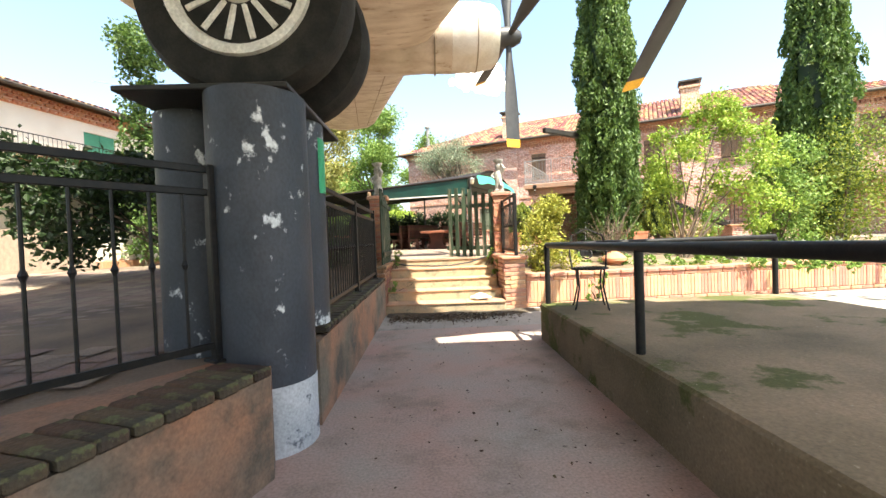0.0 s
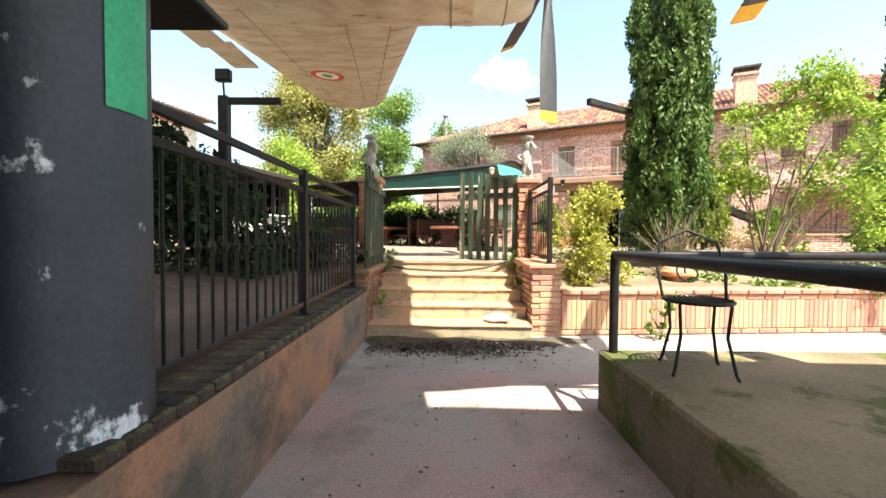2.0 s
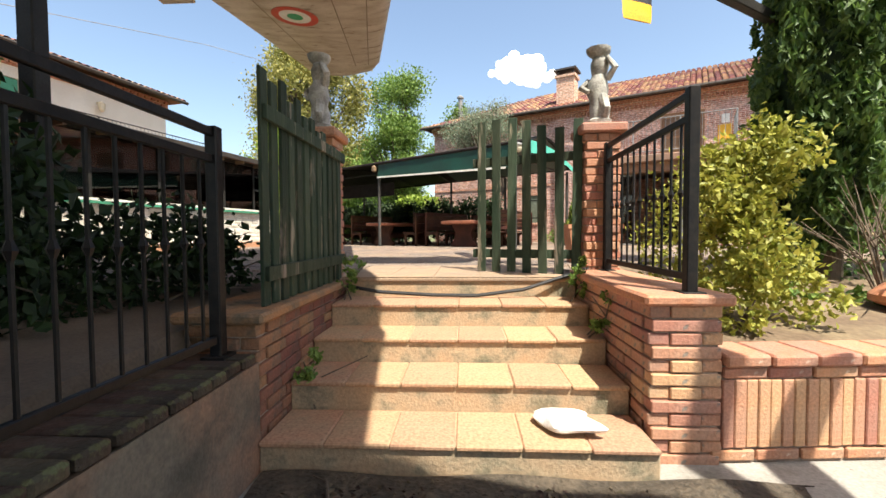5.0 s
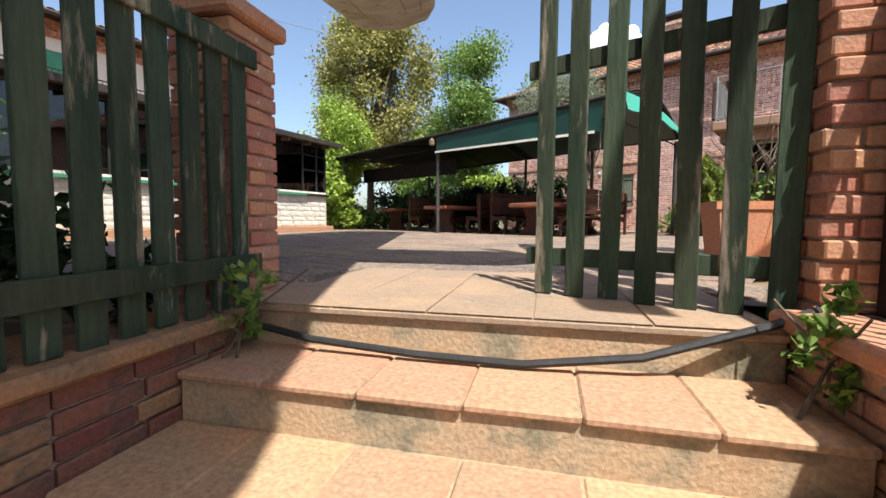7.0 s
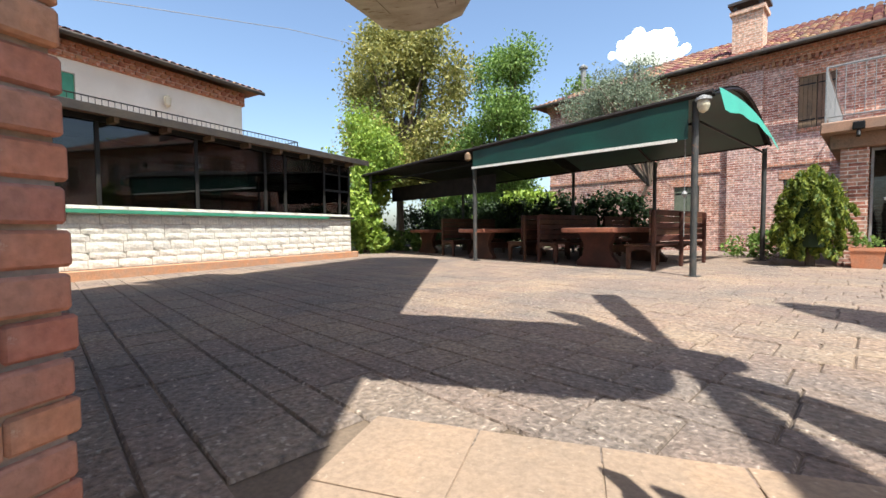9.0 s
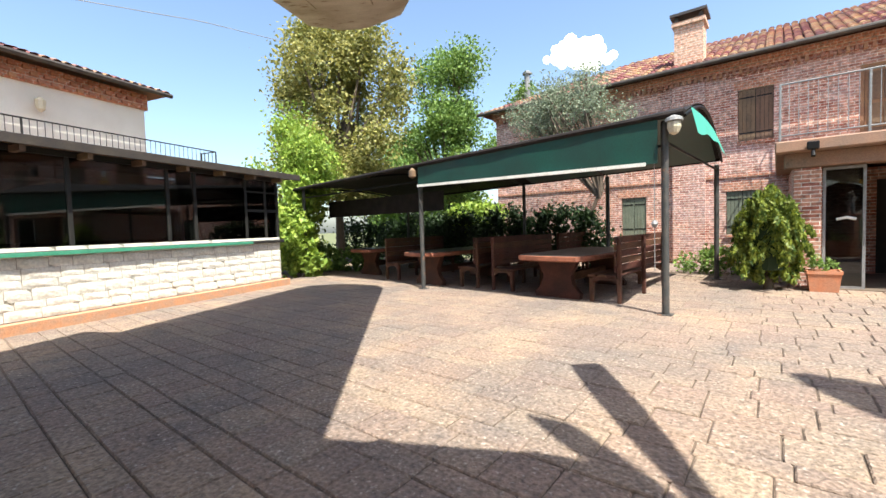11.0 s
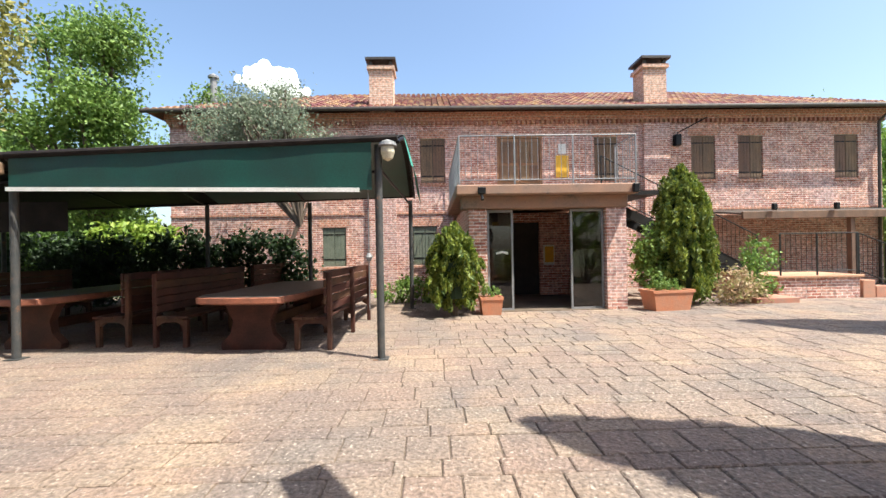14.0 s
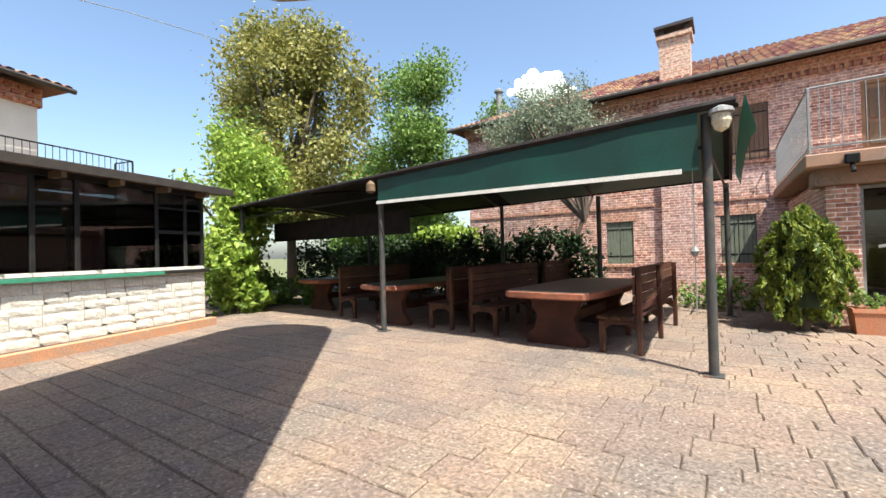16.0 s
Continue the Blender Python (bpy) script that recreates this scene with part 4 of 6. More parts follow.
land = thing("landing", (0, 0, PATIO), label="raised brick landing with steps down to the terrace", category="landing", kind="structure")
part("landing_body", Shape().box(3.3, 5.3, 19.9, 23.38, -0.1, 0.50, 0.01), FACADE, land)
part("landing_floor", Shape().box(3.24, 5.36, 19.84, 23.38, 0.503, 0.56, 0.01), BRICK_PALE, land)
for k in range(3):
    part("step", Shape().box(5.37 + 0.32 * k, 5.68 + 0.32 * k, 19.9, 21.4, -0.1, 0.42 - 0.14 * k, 0.012), BRICK_PALE, land)
part("low_step", Shape().box(2.3, 3.29, 19.3, 20.2, -0.1, 0.12, 0.012), BRICK_PALE, land)
railing(land, [(3.4, 19.95, 0.56), (4.3, 19.95, 0.56), (5.28, 19.95, 0.56)], 1.0, material=FRAME_DARK)
railing(land, [(5.32, 19.95, 0.56), (6.0, 19.95, 0.28), (6.3, 19.95, 0.14)], 1.0, "stair_rail", material=FRAME_DARK)
pg = thing("lean_to_roof", (0, 0, PATIO), label="low lean-to roof of dark beams along the house", category="roof")
part("roof_sheet", Shape().add([(3.4, 21.2, 2.12), (11.5, 21.2, 2.12), (11.5, FY - 0.04, 2.38), (3.4, FY - 0.04, 2.38), (3.4, 21.2, 2.17), (11.5, 21.2, 2.17), (11.5, FY - 0.04, 2.43), (3.4, FY - 0.04, 2.43)],
     [(3, 2, 1, 0), (4, 5, 6, 7), (0, 1, 5, 4), (1, 2, 6, 5), (2, 3, 7, 6), (3, 0, 4, 7)]), GUTTER, pg)
part("edge_beam", Shape().box(3.4, 11.5, 21.12, 21.19, 2.0, 2.2, 0.01), SHUTTER, pg)
for x in (6.5, 11.2):
    part("post", Shape().box(x - 0.06, x + 0.06, 21.21, 21.33, 0, 2.1), SHUTTER, pg)
for x in (4.2, 5.9, 7.6):
    part("bracket_lamp", Shape().box(x - 0.06, x + 0.06, 21.0, 21.1, 2.22, 2.4, 0.02), IRON, pg, "small black lamp")

# ---- canopy with tables ----
cp = thing("canopy", (0, 0, PATIO), label="long canopy with dark roof and green side curtains on steel posts", category="canopy")
A, B_ = Vector((-10.31, 15.72)), Vector((-5.55, 15.31))
PIPE = mat("post_grey", (0.045, 0.048, 0.048), (0.075, 0.068, 0.062), rough=0.5, scale=10, spots=(0.2, 0.1, 0.06), spot_at=0.62, spot_scale=6)
for x, y, h in ((-15.25, 16.14, 2.60), (-10.31, 15.72, 2.40), (-5.55, 15.31, 2.62), (-5.38, 19.7, 2.45), (-10.1, 20.0, 2.45), (-15.0, 20.3, 2.5), (-7.7, 19.85, 2.45)):
    part("post", Shape().tube([(x, y, 0), (x, y, h)], 0.047, 12).box(x - 0.09, x + 0.09, y - 0.09, y + 0.09, 0, 0.012), PIPE, cp, smooth=True)
def canopy_pt(a, b):
    """Across from front to back (b), along from the far end to the near end (a): a shallow barrel vault."""
    x, y = -15.6 + 10.3 * a, 16.05 - 0.85 * a + (4.75 - 0.1 * a) * b
    return (x, y, 2.56 + 0.12 * a + 0.52 * math.sin(math.pi * min(1, b * 1.02)) * (0.35 + 0.65 * a) - 0.10 * b)
part("roof", Shape().sheet(canopy_pt, 20, 12), ROOF_DARK, cp, "dark sheet roof", smooth=True)
part("roof_rim", Shape().tube([canopy_pt(k / 10, 0) for k in range(11)], 0.045, 8), ROOF_DARK, cp)
part("roof_rim", Shape().tube([canopy_pt(k / 10, 1) for k in range(11)], 0.045, 8), ROOF_DARK, cp)
for a in (0.0, 0.33, 0.515, 0.75, 1.0):
    part("rib", Shape().tube([tuple(np.array(canopy_pt(a, k / 10)) - (0, 0, 0.05)) for k in range(11)], 0.025, 6), IRON, cp)
part("tie_bar", Shape().tube([(-15.3, 16.15, 2.3), (-10.31, 15.75, 2.3), (-5.55, 15.34, 2.3)], 0.02, 6).tube([(-5.55, 15.31, 2.35), (-5.38, 19.7, 2.35)], 0.02, 6), IRON, cp)
# green front curtain with a white weight bar
def curtain(x0, x1, top0, top1, bot0, bot1, dy, waves, material, name, label):
    def fn(a, b):
        x = x0 + (x1 - x0) * a
        y = 15.72 + (x + 10.31) * (15.31 - 15.72) / 4.76 + dy + 0.02 * math.sin(waves * a * 6.28 + 2 * b) * b * (1 - b)
        return (x, y, (top0 + (top1 - top0) * a) * (1 - b) + (bot0 + (bot1 - bot0) * a) * b)
    return part(name, Shape().sheet(fn, 40, 6), material, cp, label, smooth=True)
curtain(-10.28, -5.62, 2.60, 2.70, 2.19, 2.06, -0.10, 3, TARP, "curtain", "dark green tarpaulin curtain")
part("weight_bar", Shape().box(-10.28, -5.75, 0, 0.02, 0, 0.05), WHITE_PAINT, cp, "pale aluminium bar").matrix_local = Matrix.Translation((-10.28, 15.575, 2.16)) @ pose(0, 0, 0, 0, 1.6, -4.95) @ Matrix.Translation((10.28, 0, 0))
curtain(-15.3, -10.4, 2.2, 2.15, 1.72, 1.70, 0.9, 2, ROOF_DARK, "curtain", "rolled dark curtain")
def end_pt(a, b):
    """Valance along the near end: deep at the front corner, shallow at the back."""
    f, r = canopy_pt(1.0, 0.0), canopy_pt(1.0, 1.0)
    return (f[0] + (r[0] - f[0]) * a + 0.07 + 0.08 * b, f[1] + (r[1] - f[1]) * a, f[2] + (r[2] - f[2]) * a + 0.16 * math.sin(math.pi * a) - (0.34 - 0.12 * a + 0.02 * math.sin(22 * a)) * b + 0.05)
TARP_LIGHT = mat("tarp_turquoise", (0.06, 0.36, 0.27), (0.05, 0.30, 0.23), rough=0.5, scale=3, bump=0.1)
part("lining", Shape().sheet(lambda a, b: tuple(np.array(canopy_pt(0.55 + 0.44 * a, 0.02 + 0.96 * b)) - (0, 0, 0.025)), 8, 12), TARP, cp, "green tarpaulin lining", smooth=True)
part("end_flap", Shape().sheet(end_pt, 16, 3), TARP_LIGHT, cp, "turquoise end flap", smooth=True)
lamp = part("lantern", Shape().lathe([(0.02, 0.16), (0.10, 0.12), (0.11, 0.08), (0.085, 0.07)], 14, (-5.42, 15.20, 2.50)), STEEL_GREY, cp, "round outdoor lantern")
part("globe", Shape().lathe([(0.08, 0.07), (0.085, 0.0), (0.06, -0.07), (0.01, -0.10)], 14, (-5.42, 15.20, 2.50)), LAMP_GLASS, lamp, "amber glass globe")
part("lantern", Shape().lathe([(0.02, 0.12), (0.08, 0.06), (0.08, -0.06), (0.02, -0.1)], 10, (-10.4, 15.58, 2.45)), SHUTTER, cp)
part("chain", Shape().tube([(-5.68, 15.3, 2.35), (-5.68, 15.3, 0.6)], 0.006, 5).lathe([(0.02, 1.2), (0.045, 1.25), (0.02, 1.3)], 8, (-5.68, 15.3, 0)), STEEL_GREY, cp)

def log_table(at, turn, length, width, label):
    t = thing("log_table", at, turn, label, "table", "tables under the canopy")
    def top(z, inset):
        pts = []
        for k in range(40):
            a = 2 * math.pi * k / 40
            cx, cy = math.cos(a), math.sin(a)
            sx = abs(cx) ** 0.35 * (1 if cx > 0 else -1) * (width / 2 - inset)
            sy = abs(cy) ** 0.35 * (1 if cy > 0 else -1) * (length / 2 - inset)
            w = 0.035 * math.sin(5 * a + 1) + 0.02 * math.sin(11 * a)
            pts.append((sx * (1 + w), sy * (1 + w * 0.4), z))
        return pts
    part("tabletop", Shape().loft([top(0.66, 0.03), top(0.68, 0.0), top(0.745, 0.0), top(0.755, 0.012)]), WOOD_EDGE, t, "thick live-edge wooden slab", smooth=True)
    part("top_face", Shape().loft([top(0.756, 0.02), top(0.762, 0.022)]), WOOD_TOP, t, "dark varnished table surface")
    for y in (-length / 2 + 0.45, length / 2 - 0.45):
        prof = [(-.42, 0), (.42, 0), (.44, .08), (.30, .22), (.26, .40), (.34, .56), (.40, .66), (-.40, .66), (-.34, .56), (-.26, .40), (-.30, .22), (-.44, .08)]
        part("trestle", Shape().loft([[(px, y - 0.06, pz) for px, pz in prof], [(px, y + 0.06, pz) for px, pz in prof]]), WOOD, t)
    part("stretcher", Shape().box(-0.06, 0.06, -length / 2 + 0.5, length / 2 - 0.5, 0.25, 0.4, 0.01), WOOD, t)
    return t

def bench(at, turn, length, label):
    """Slatted bench, back on its +x side."""
    t = thing("slat_bench", at, turn, label, "bench", "benches under the canopy")
    for y in (-length / 2 + 0.06, 0, length / 2 - 0.06):
        part("leg", Shape().box(-0.25, -0.18, y - 0.035, y + 0.035, 0, 0.40, 0.008), WOOD, t)
        part("leg", Shape().box(0.20, 0.26, y - 0.035, y + 0.035, 0, 1.05, 0.008), WOOD, t)
        arch = [(-.18, .30), (-.1, .36), (.1, .36), (.2, .30), (.2, .41), (-.18, .41)]
        part("brace", Shape().loft([[(px, y - 0.03, pz) for px, pz in arch], [(px, y + 0.03, pz) for px, pz in arch]]), WOOD, t)
    for k in range(3):
        part("seat_slat", Shape().box(-0.27 + k * 0.155, -0.125 + k * 0.155, -length / 2, length / 2, 0.412, 0.45, 0.008), WOOD, t)
    for k in range(5):
        part("back_slat", Shape().box(0.165, 0.198, -length / 2, length / 2, 0.50 + k * 0.115, 0.605 + k * 0.115, 0.008), WOOD, t)
    return t

log_table((-7.30, 17.0, PATIO), -5, 2.9, 1.35, "heavy log table with live edges under the canopy")
log_table((-10.55, 17.35, PATIO), -5, 2.9, 1.15, "heavy log table with live edges under the canopy")
log_table((-13.6, 18.2, PATIO), -5, 2.8, 1.1, "heavy log table in deep shade under the canopy")
bench((-6.45, 17.05, PATIO), -4, 2.5, "slatted red-brown wooden bench facing the table")
bench((-8.55, 17.35, PATIO), 176, 2.4, "slatted red-brown wooden bench facing the table")
bench((-9.42, 17.45, PATIO), -5, 2.4, "slatted red-brown wooden bench back to back with another")
bench((-12.0, 17.6, PATIO), 176, 2.2, "slatted red-brown wooden bench in the shade")
bench((-8.5, 20.0, PATIO), 176, 1.6, "slatted wooden bench behind the tables")

# ---- kiosk and the cream house behind it ----
K0, K1 = Vector((-12.64, 9.75)), Vector((-14.05, 14.62))
kd = (K1 - K0).normalized()
kang = math.degrees(math.atan2(kd.y, kd.x))
LEN = 9.0
ki = thing("kiosk", (K1.x, K1.y, PATIO), kang + 180, "low kiosk with pale stone base and dark framed windows", "kiosk")
# local x runs from the near corner backwards along the front, local y goes into the kiosk (negative is outside)
D = 3.6
part("stone_core", Shape().box(0.02, LEN, -D, -0.03, -0.05, 1.06), MORTAR, ki)
stone_cache = {}
def kiosk_stones(run, xform, tag):
    z = 0.16
    r = 0
    while z < 1.06:
        h = (0.15, 0.12, 0.17, 0.13, 0.16, 0.15)[r % 6]
        x = -0.02
        while x < run:
            w = (0.42, 0.30, 0.52, 0.36, 0.46)[int(RNG.integers(5))]
            w = min(w, run - x)
            key = (round(w, 2), h)
            if w > 0.06:
                if key not in stone_cache:
                    s = Shape()
                    nx, nz = 5, 3
                    s.sheet(lambda a, b: (0.004 + (w - 0.008) * a, (0.0 if a in (0, 1) or b in (0, 1) else 0.004 + RNG.uniform(0, .007)), 0.002 + (h - 0.004) * b), nx, nz)
                    s.box(0.004, w - 0.004, -0.04, 0.0, 0.004, h - 0.004)
                    stone_cache[key] = s.mesh("stone", STONE_WHITE)
                piece("stone", stone_cache[key], ki, xform @ pose(x, 0, z))
            x += w
        z += h
        r += 1
kiosk_stones(LEN, pose(0, -0.025, 0), "front")
part("plinth", Shape().box(-0.12, LEN, 0.0, 0.16, -0.02, 0.155, 0.01), BRICK, ki, "brick plinth course")
part("stone_end", Shape().box(-0.02, 0.019, -D, -0.03, 0, 1.06, 0.005), STONE_WHITE, ki)
part("counter", Shape().box(-0.10, LEN, -0.30, 0.05, 1.063, 1.13, 0.012), FRAME_DARK, ki, "dark sill counter")
part("counter_edge", Shape().box(0.9, LEN, 0.051, 0.075, 1.06, 1.12, 0.004), SHUTTER_GREEN, ki, "green sill edge")
part("frame_top", Shape().box(-0.02, LEN, -0.10, -0.02, 2.55, 2.66), FRAME_DARK, ki)
for x in (0.0, 0.38, 0.95, 2.2, 2.75, 4.3, 5.9, 7.5):
    part("mullion", Shape().box(x - 0.03, x + 0.03, -0.09, -0.03, 1.13, 2.55, 0.005), FRAME_DARK, ki)
part("transom", Shape().box(0, 0.95, -0.08, -0.04, 1.80, 1.86).box(0, 0.95, -0.08, -0.04, 2.25, 2.28), FRAME_DARK, ki)
edges = (0.0, 0.38, 0.95, 2.2, 2.75, 4.3, 5.9, 7.5, LEN)
for a, b in zip(edges, edges[1:]):
    pn = part("pane", Shape().box(a + 0.03, b - 0.03, -0.065, -0.055, 1.13, 2.55), GLASS if a < 0.9 else GLASS_DARK, ki)
    pn.visible_shadow = False
pn = part("pane", Shape().box(-0.005, 0.005, -D + 0.05, -0.1, 1.13, 2.55), GLASS, ki)
pn.visible_shadow = False
for y in (-D + 0.04, -1.3, -2.4):
    part("mullion", Shape().box(-0.03, 0.03, y - 0.03, y + 0.03, 1.06, 2.55), FRAME_DARK, ki)
part("back_wall", Shape().box(2.0, LEN, -D - 0.05, -D - 0.001, 0, 2.6), STUCCO, ki)
part("back_frame", Shape().box(0.03, 2.0, -D - 0.05, -D - 0.001, 1.063, 1.13).box(0.03, 2.0, -D - 0.05, -D - 0.001, 2.5, 2.6).box(0.9, 0.96, -D - 0.05, -D - 0.001, 1.13, 2.5), FRAME_DARK, ki)
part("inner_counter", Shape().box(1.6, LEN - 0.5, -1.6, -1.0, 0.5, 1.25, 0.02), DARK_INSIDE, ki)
part("roof", Shape().add([(-0.45, 0.28, 2.62), (LEN + 0.3, 0.28, 2.62), (LEN + 0.3, -D - 0.4, 2.95), (-0.45, -D - 0.4, 2.95), (-0.45, 0.28, 2.72), (LEN + 0.3, 0.28, 2.72), (LEN + 0.3, -D - 0.4, 3.05), (-0.45, -D - 0.4, 3.05)],
     [(3, 2, 1, 0), (4, 5, 6, 7), (0, 1, 5, 4), (1, 2, 6, 5), (2, 3, 7, 6), (3, 0, 4, 7)]), SHUTTER, ki, "dark brown timber roof")
part("fascia", Shape().box(-0.47, LEN + 0.3, 0.282, 0.31, 2.60, 2.74, 0.006), GUTTER, ki)
for k in range(12):
    part("rafter", Shape().box(0.1 + k * 0.8, 0.17 + k * 0.8, -0.02, 0.26, 2.52, 2.615), SHUTTER, ki)

ch_ = thing("cream_house", (-17.95, 12.9, 0.5), kang + 180, "cream rendered house with a tiled roof and a terrace railing", "house")
part("wall", wall_with_holes(0, 0.0, 16, 0, 5.45, [(4.2, 5.3, 3.2, 4.75), (9.0, 10.1, 3.2, 4.75)]), STUCCO, ch_)
# turn the wall to face the terrace: it stands on local y = 0 .. 0.3, facing +y
part("side_wall", Shape().box(0, 0.3, -7, -0.01, 0, 5.45), STUCCO, ch_)
part("back_wall", Shape().box(0, 16, -7.3, -7.01, 0, 5.45), STUCCO, ch_)
part("eave_bricks", Shape().box(-0.06, 16, 0.3, 0.36, 5.05, 5.45), CORNICE_BRICK, ch_, "band of brick dentils under the eave")
part("eave_bricks", Shape().box(-0.07, -0.002, -7.3, 0.35, 5.05, 5.45), CORNICE_BRICK, ch_)
db = Shape().box(0, 0.12, 0, 0.07, 0, 0.07).mesh("brick", BRICK)
for k in range(60):
    for r in range(3):
        piece("brick", db, ch_, pose(k * 0.24 + (0.12 if r % 2 else 0), 0.36, 5.08 + 0.12 * r))
part("roof_deck", Shape().add([(-0.4, 0.8, 5.46), (16, 0.8, 5.46), (16, -3.5, 7.0), (3.4, -3.5, 7.0), (-0.4, -7.8, 5.46), (16, -7.8, 5.46)], [(0, 1, 2, 3), (0, 3, 4), (4, 3, 2, 5)]), ROOF_TILE, ch_)
rt = Shape()
for k in range(80):
    for j in range(9):
        x, y = -0.3 + k * 0.2, 0.82 - j * 0.42
        if x + 0.4 < 0.8 - y:
            continue
        z = 5.5 + (0.8 - y) * 0.358
        ring = [(math.cos(math.pi * q / 4), math.sin(math.pi * q / 4)) for q in range(5)]
        rt.add([(x + .09 * c, y, z + .07 * s) for c, s in ring] + [(x + .08 * c, y - .45, z + 0.13 + .06 * s) for c, s in ring], [(q + 1, q, q + 5, q + 6) for q in range(4)])
part("roof_tiles", rt, ROOF_TILE, ch_, kind="stuff")
part("gutter", Shape().tube([(-0.4, 0.86, 5.44), (16, 0.86, 5.44)], 0.06, 8), GUTTER, ch_)
for a in (4.2, 9.0):
    w = part("window", Shape().box(a - 0.05, a + 1.15, 0.3, 0.34, 3.1, 3.19, 0.01), WHITE_PAINT, ch_)
    for b in (a + 0.01, a + 0.56):
        part("shutter", Shape().box(b, b + 0.53, 0.22, 0.27, 3.2, 4.74, 0.01), SHUTTER_GREEN, w, "green shutter")
part("wall_lantern", Shape().lathe([(0.03, 0.2), (0.1, 0.12), (0.08, -0.06), (0.02, -0.12)], 8, (2.3, 0.48, 4.55)).box(2.28, 2.32, 0.3, 0.48, 4.7, 4.74), LAMP_GLASS, ch_)
part("terrace_slab", Shape().box(-1.4, 16, 0.71, 1.4, 2.9, 3.1), STUCCO, ch_)
part("under_wall", Shape().box(-0.6, 16, 0.4, 0.7, 0.2, 3.1), STUCCO, ch_)
railing(ch_, [(14, 1.3, 3.1), (8, 1.3, 3.1), (3, 1.3, 3.1), (-1.3, 1.3, 3.1), (-1.3, 0.72, 3.1)], 0.95, material=FRAME_DARK, r=0.007)

# ---- aircraft on its columns ----
air = thing("aircraft", (0, 0, 0), TURN, "old propeller airliner wing with engines, stained pale metal", "aircraft")
def wing_z(v):
    return 5.02 + 0.085 * (v - 8.65)
LE = ((-6.0, 2.9), (1.0, 2.5), (6.3, 1.75), (8.3, 1.05), (9.7, 0.60), (16.6, -1.25), (17.05, -1.55), (17.3, -2.2))
TE = ((-6.0, -4.6), (1.0, -4.3), (6.3, -4.15), (8.3, -4.05), (9.7, -4.0), (16.6, -3.36), (17.05, -3.25), (17.3, -2.75))
rings = []
for (v, le), (_, te) in zip(LE, TE):
    c = le - te
    th = max(0.02, 0.13 * c * (0.55 if v > 16.9 else 1))
    ring = []
    for k in range(24):
        a = 2 * math.pi * k / 24
        x = (1 + math.cos(a)) / 2
        y = 0.5 * math.sin(a) * (0.35 + 0.9 * x) * th
        ring.append((te + c * x, v, wing_z(v) + th * 0.5 + y * (1.0 if y > 0 else 0.9)))
    rings.append(ring)
part("wing", Shape().loft(rings), WING, air, "stained pale metal wing", smooth=True)
# panel lines and control surfaces hang slightly under the skin
def chord(v):
    """Leading and trailing edge of the outer wing."""
    k = (v - 9.7) / 6.9
    return 0.60 - 1.85 * k, -4.0 + 0.64 * k
def under(u, v):
    le, te = chord(v)
    c = le - te
    x = min(max((u - te) / c, 0.0), 1.0)
    a = math.acos(2 * x - 1)
    return wing_z(v) + 0.13 * c * 0.5 - 0.9 * 0.5 * math.sin(a) * (0.35 + 0.9 * x) * 0.13 * c
SEAM = mat("panel_seam", (0.20, 0.15, 0.10), (0.3, 0.24, 0.17), rough=0.7, scale=8)
for f0, f1 in ((0.25, 0.25), (0.66, 0.70), (0.86, 0.86)):
    pts = []
    for k in range(20):
        v = 9.8 + 6.7 * k / 19
        le, te = chord(v)
        u = te + (le - te) * (f0 + (f1 - f0) * k / 19)
        pts.append((u, v, under(u, v) + 0.004))
    part("panel_seam", Shape().tube(pts, 0.012, 5), SEAM, air)
for v in (10.6, 11.4, 12.2, 13.0, 14.4, 15.3, 16.1):
    le, te = chord(v)
    pts = [(te + (le - te) * (0.86 + 0.13 * q / 5), v, under(te + (le - te) * (0.86 + 0.13 * q / 5), v) + 0.003) for q in range(6)]
    part("panel_seam", Shape().tube(pts, 0.008, 5), SEAM, air)
for v0, v1 in ((9.9, 11.3), (11.35, 12.7)):
    part("flap", Shape().box(-4.35, -3.75, v0, v1, wing_z((v0 + v1) / 2) + 0.05, wing_z((v0 + v1) / 2) + 0.10, 0.01), WING, air)
def disc(r0, r1, material, name, dz):
    s = Shape()
    n = 36
    vs, fs = [], []
    for k in range(n):
        a = 2 * math.pi * k / n
        for r in (r0, r1):
            u, v = -2.30 + r * math.cos(a), 13.55 + r * math.sin(a)
            vs.append((u, v, under(u, v) - dz))
    fs = [(2 * k, 2 * k + 1, (2 * k + 3) % (2 * n), (2 * k + 2) % (2 * n)) for k in range(n)]
    part(name, s.add(vs, fs), material, air)
disc(0.30, 0.44, RED_PAINT, "roundel_ring", 0.006)
disc(0.15, 0.30, WHITE_PAINT, "roundel_ring", 0.006)
disc(0.005, 0.15, GREEN_PAINT, "roundel_ring", 0.006)

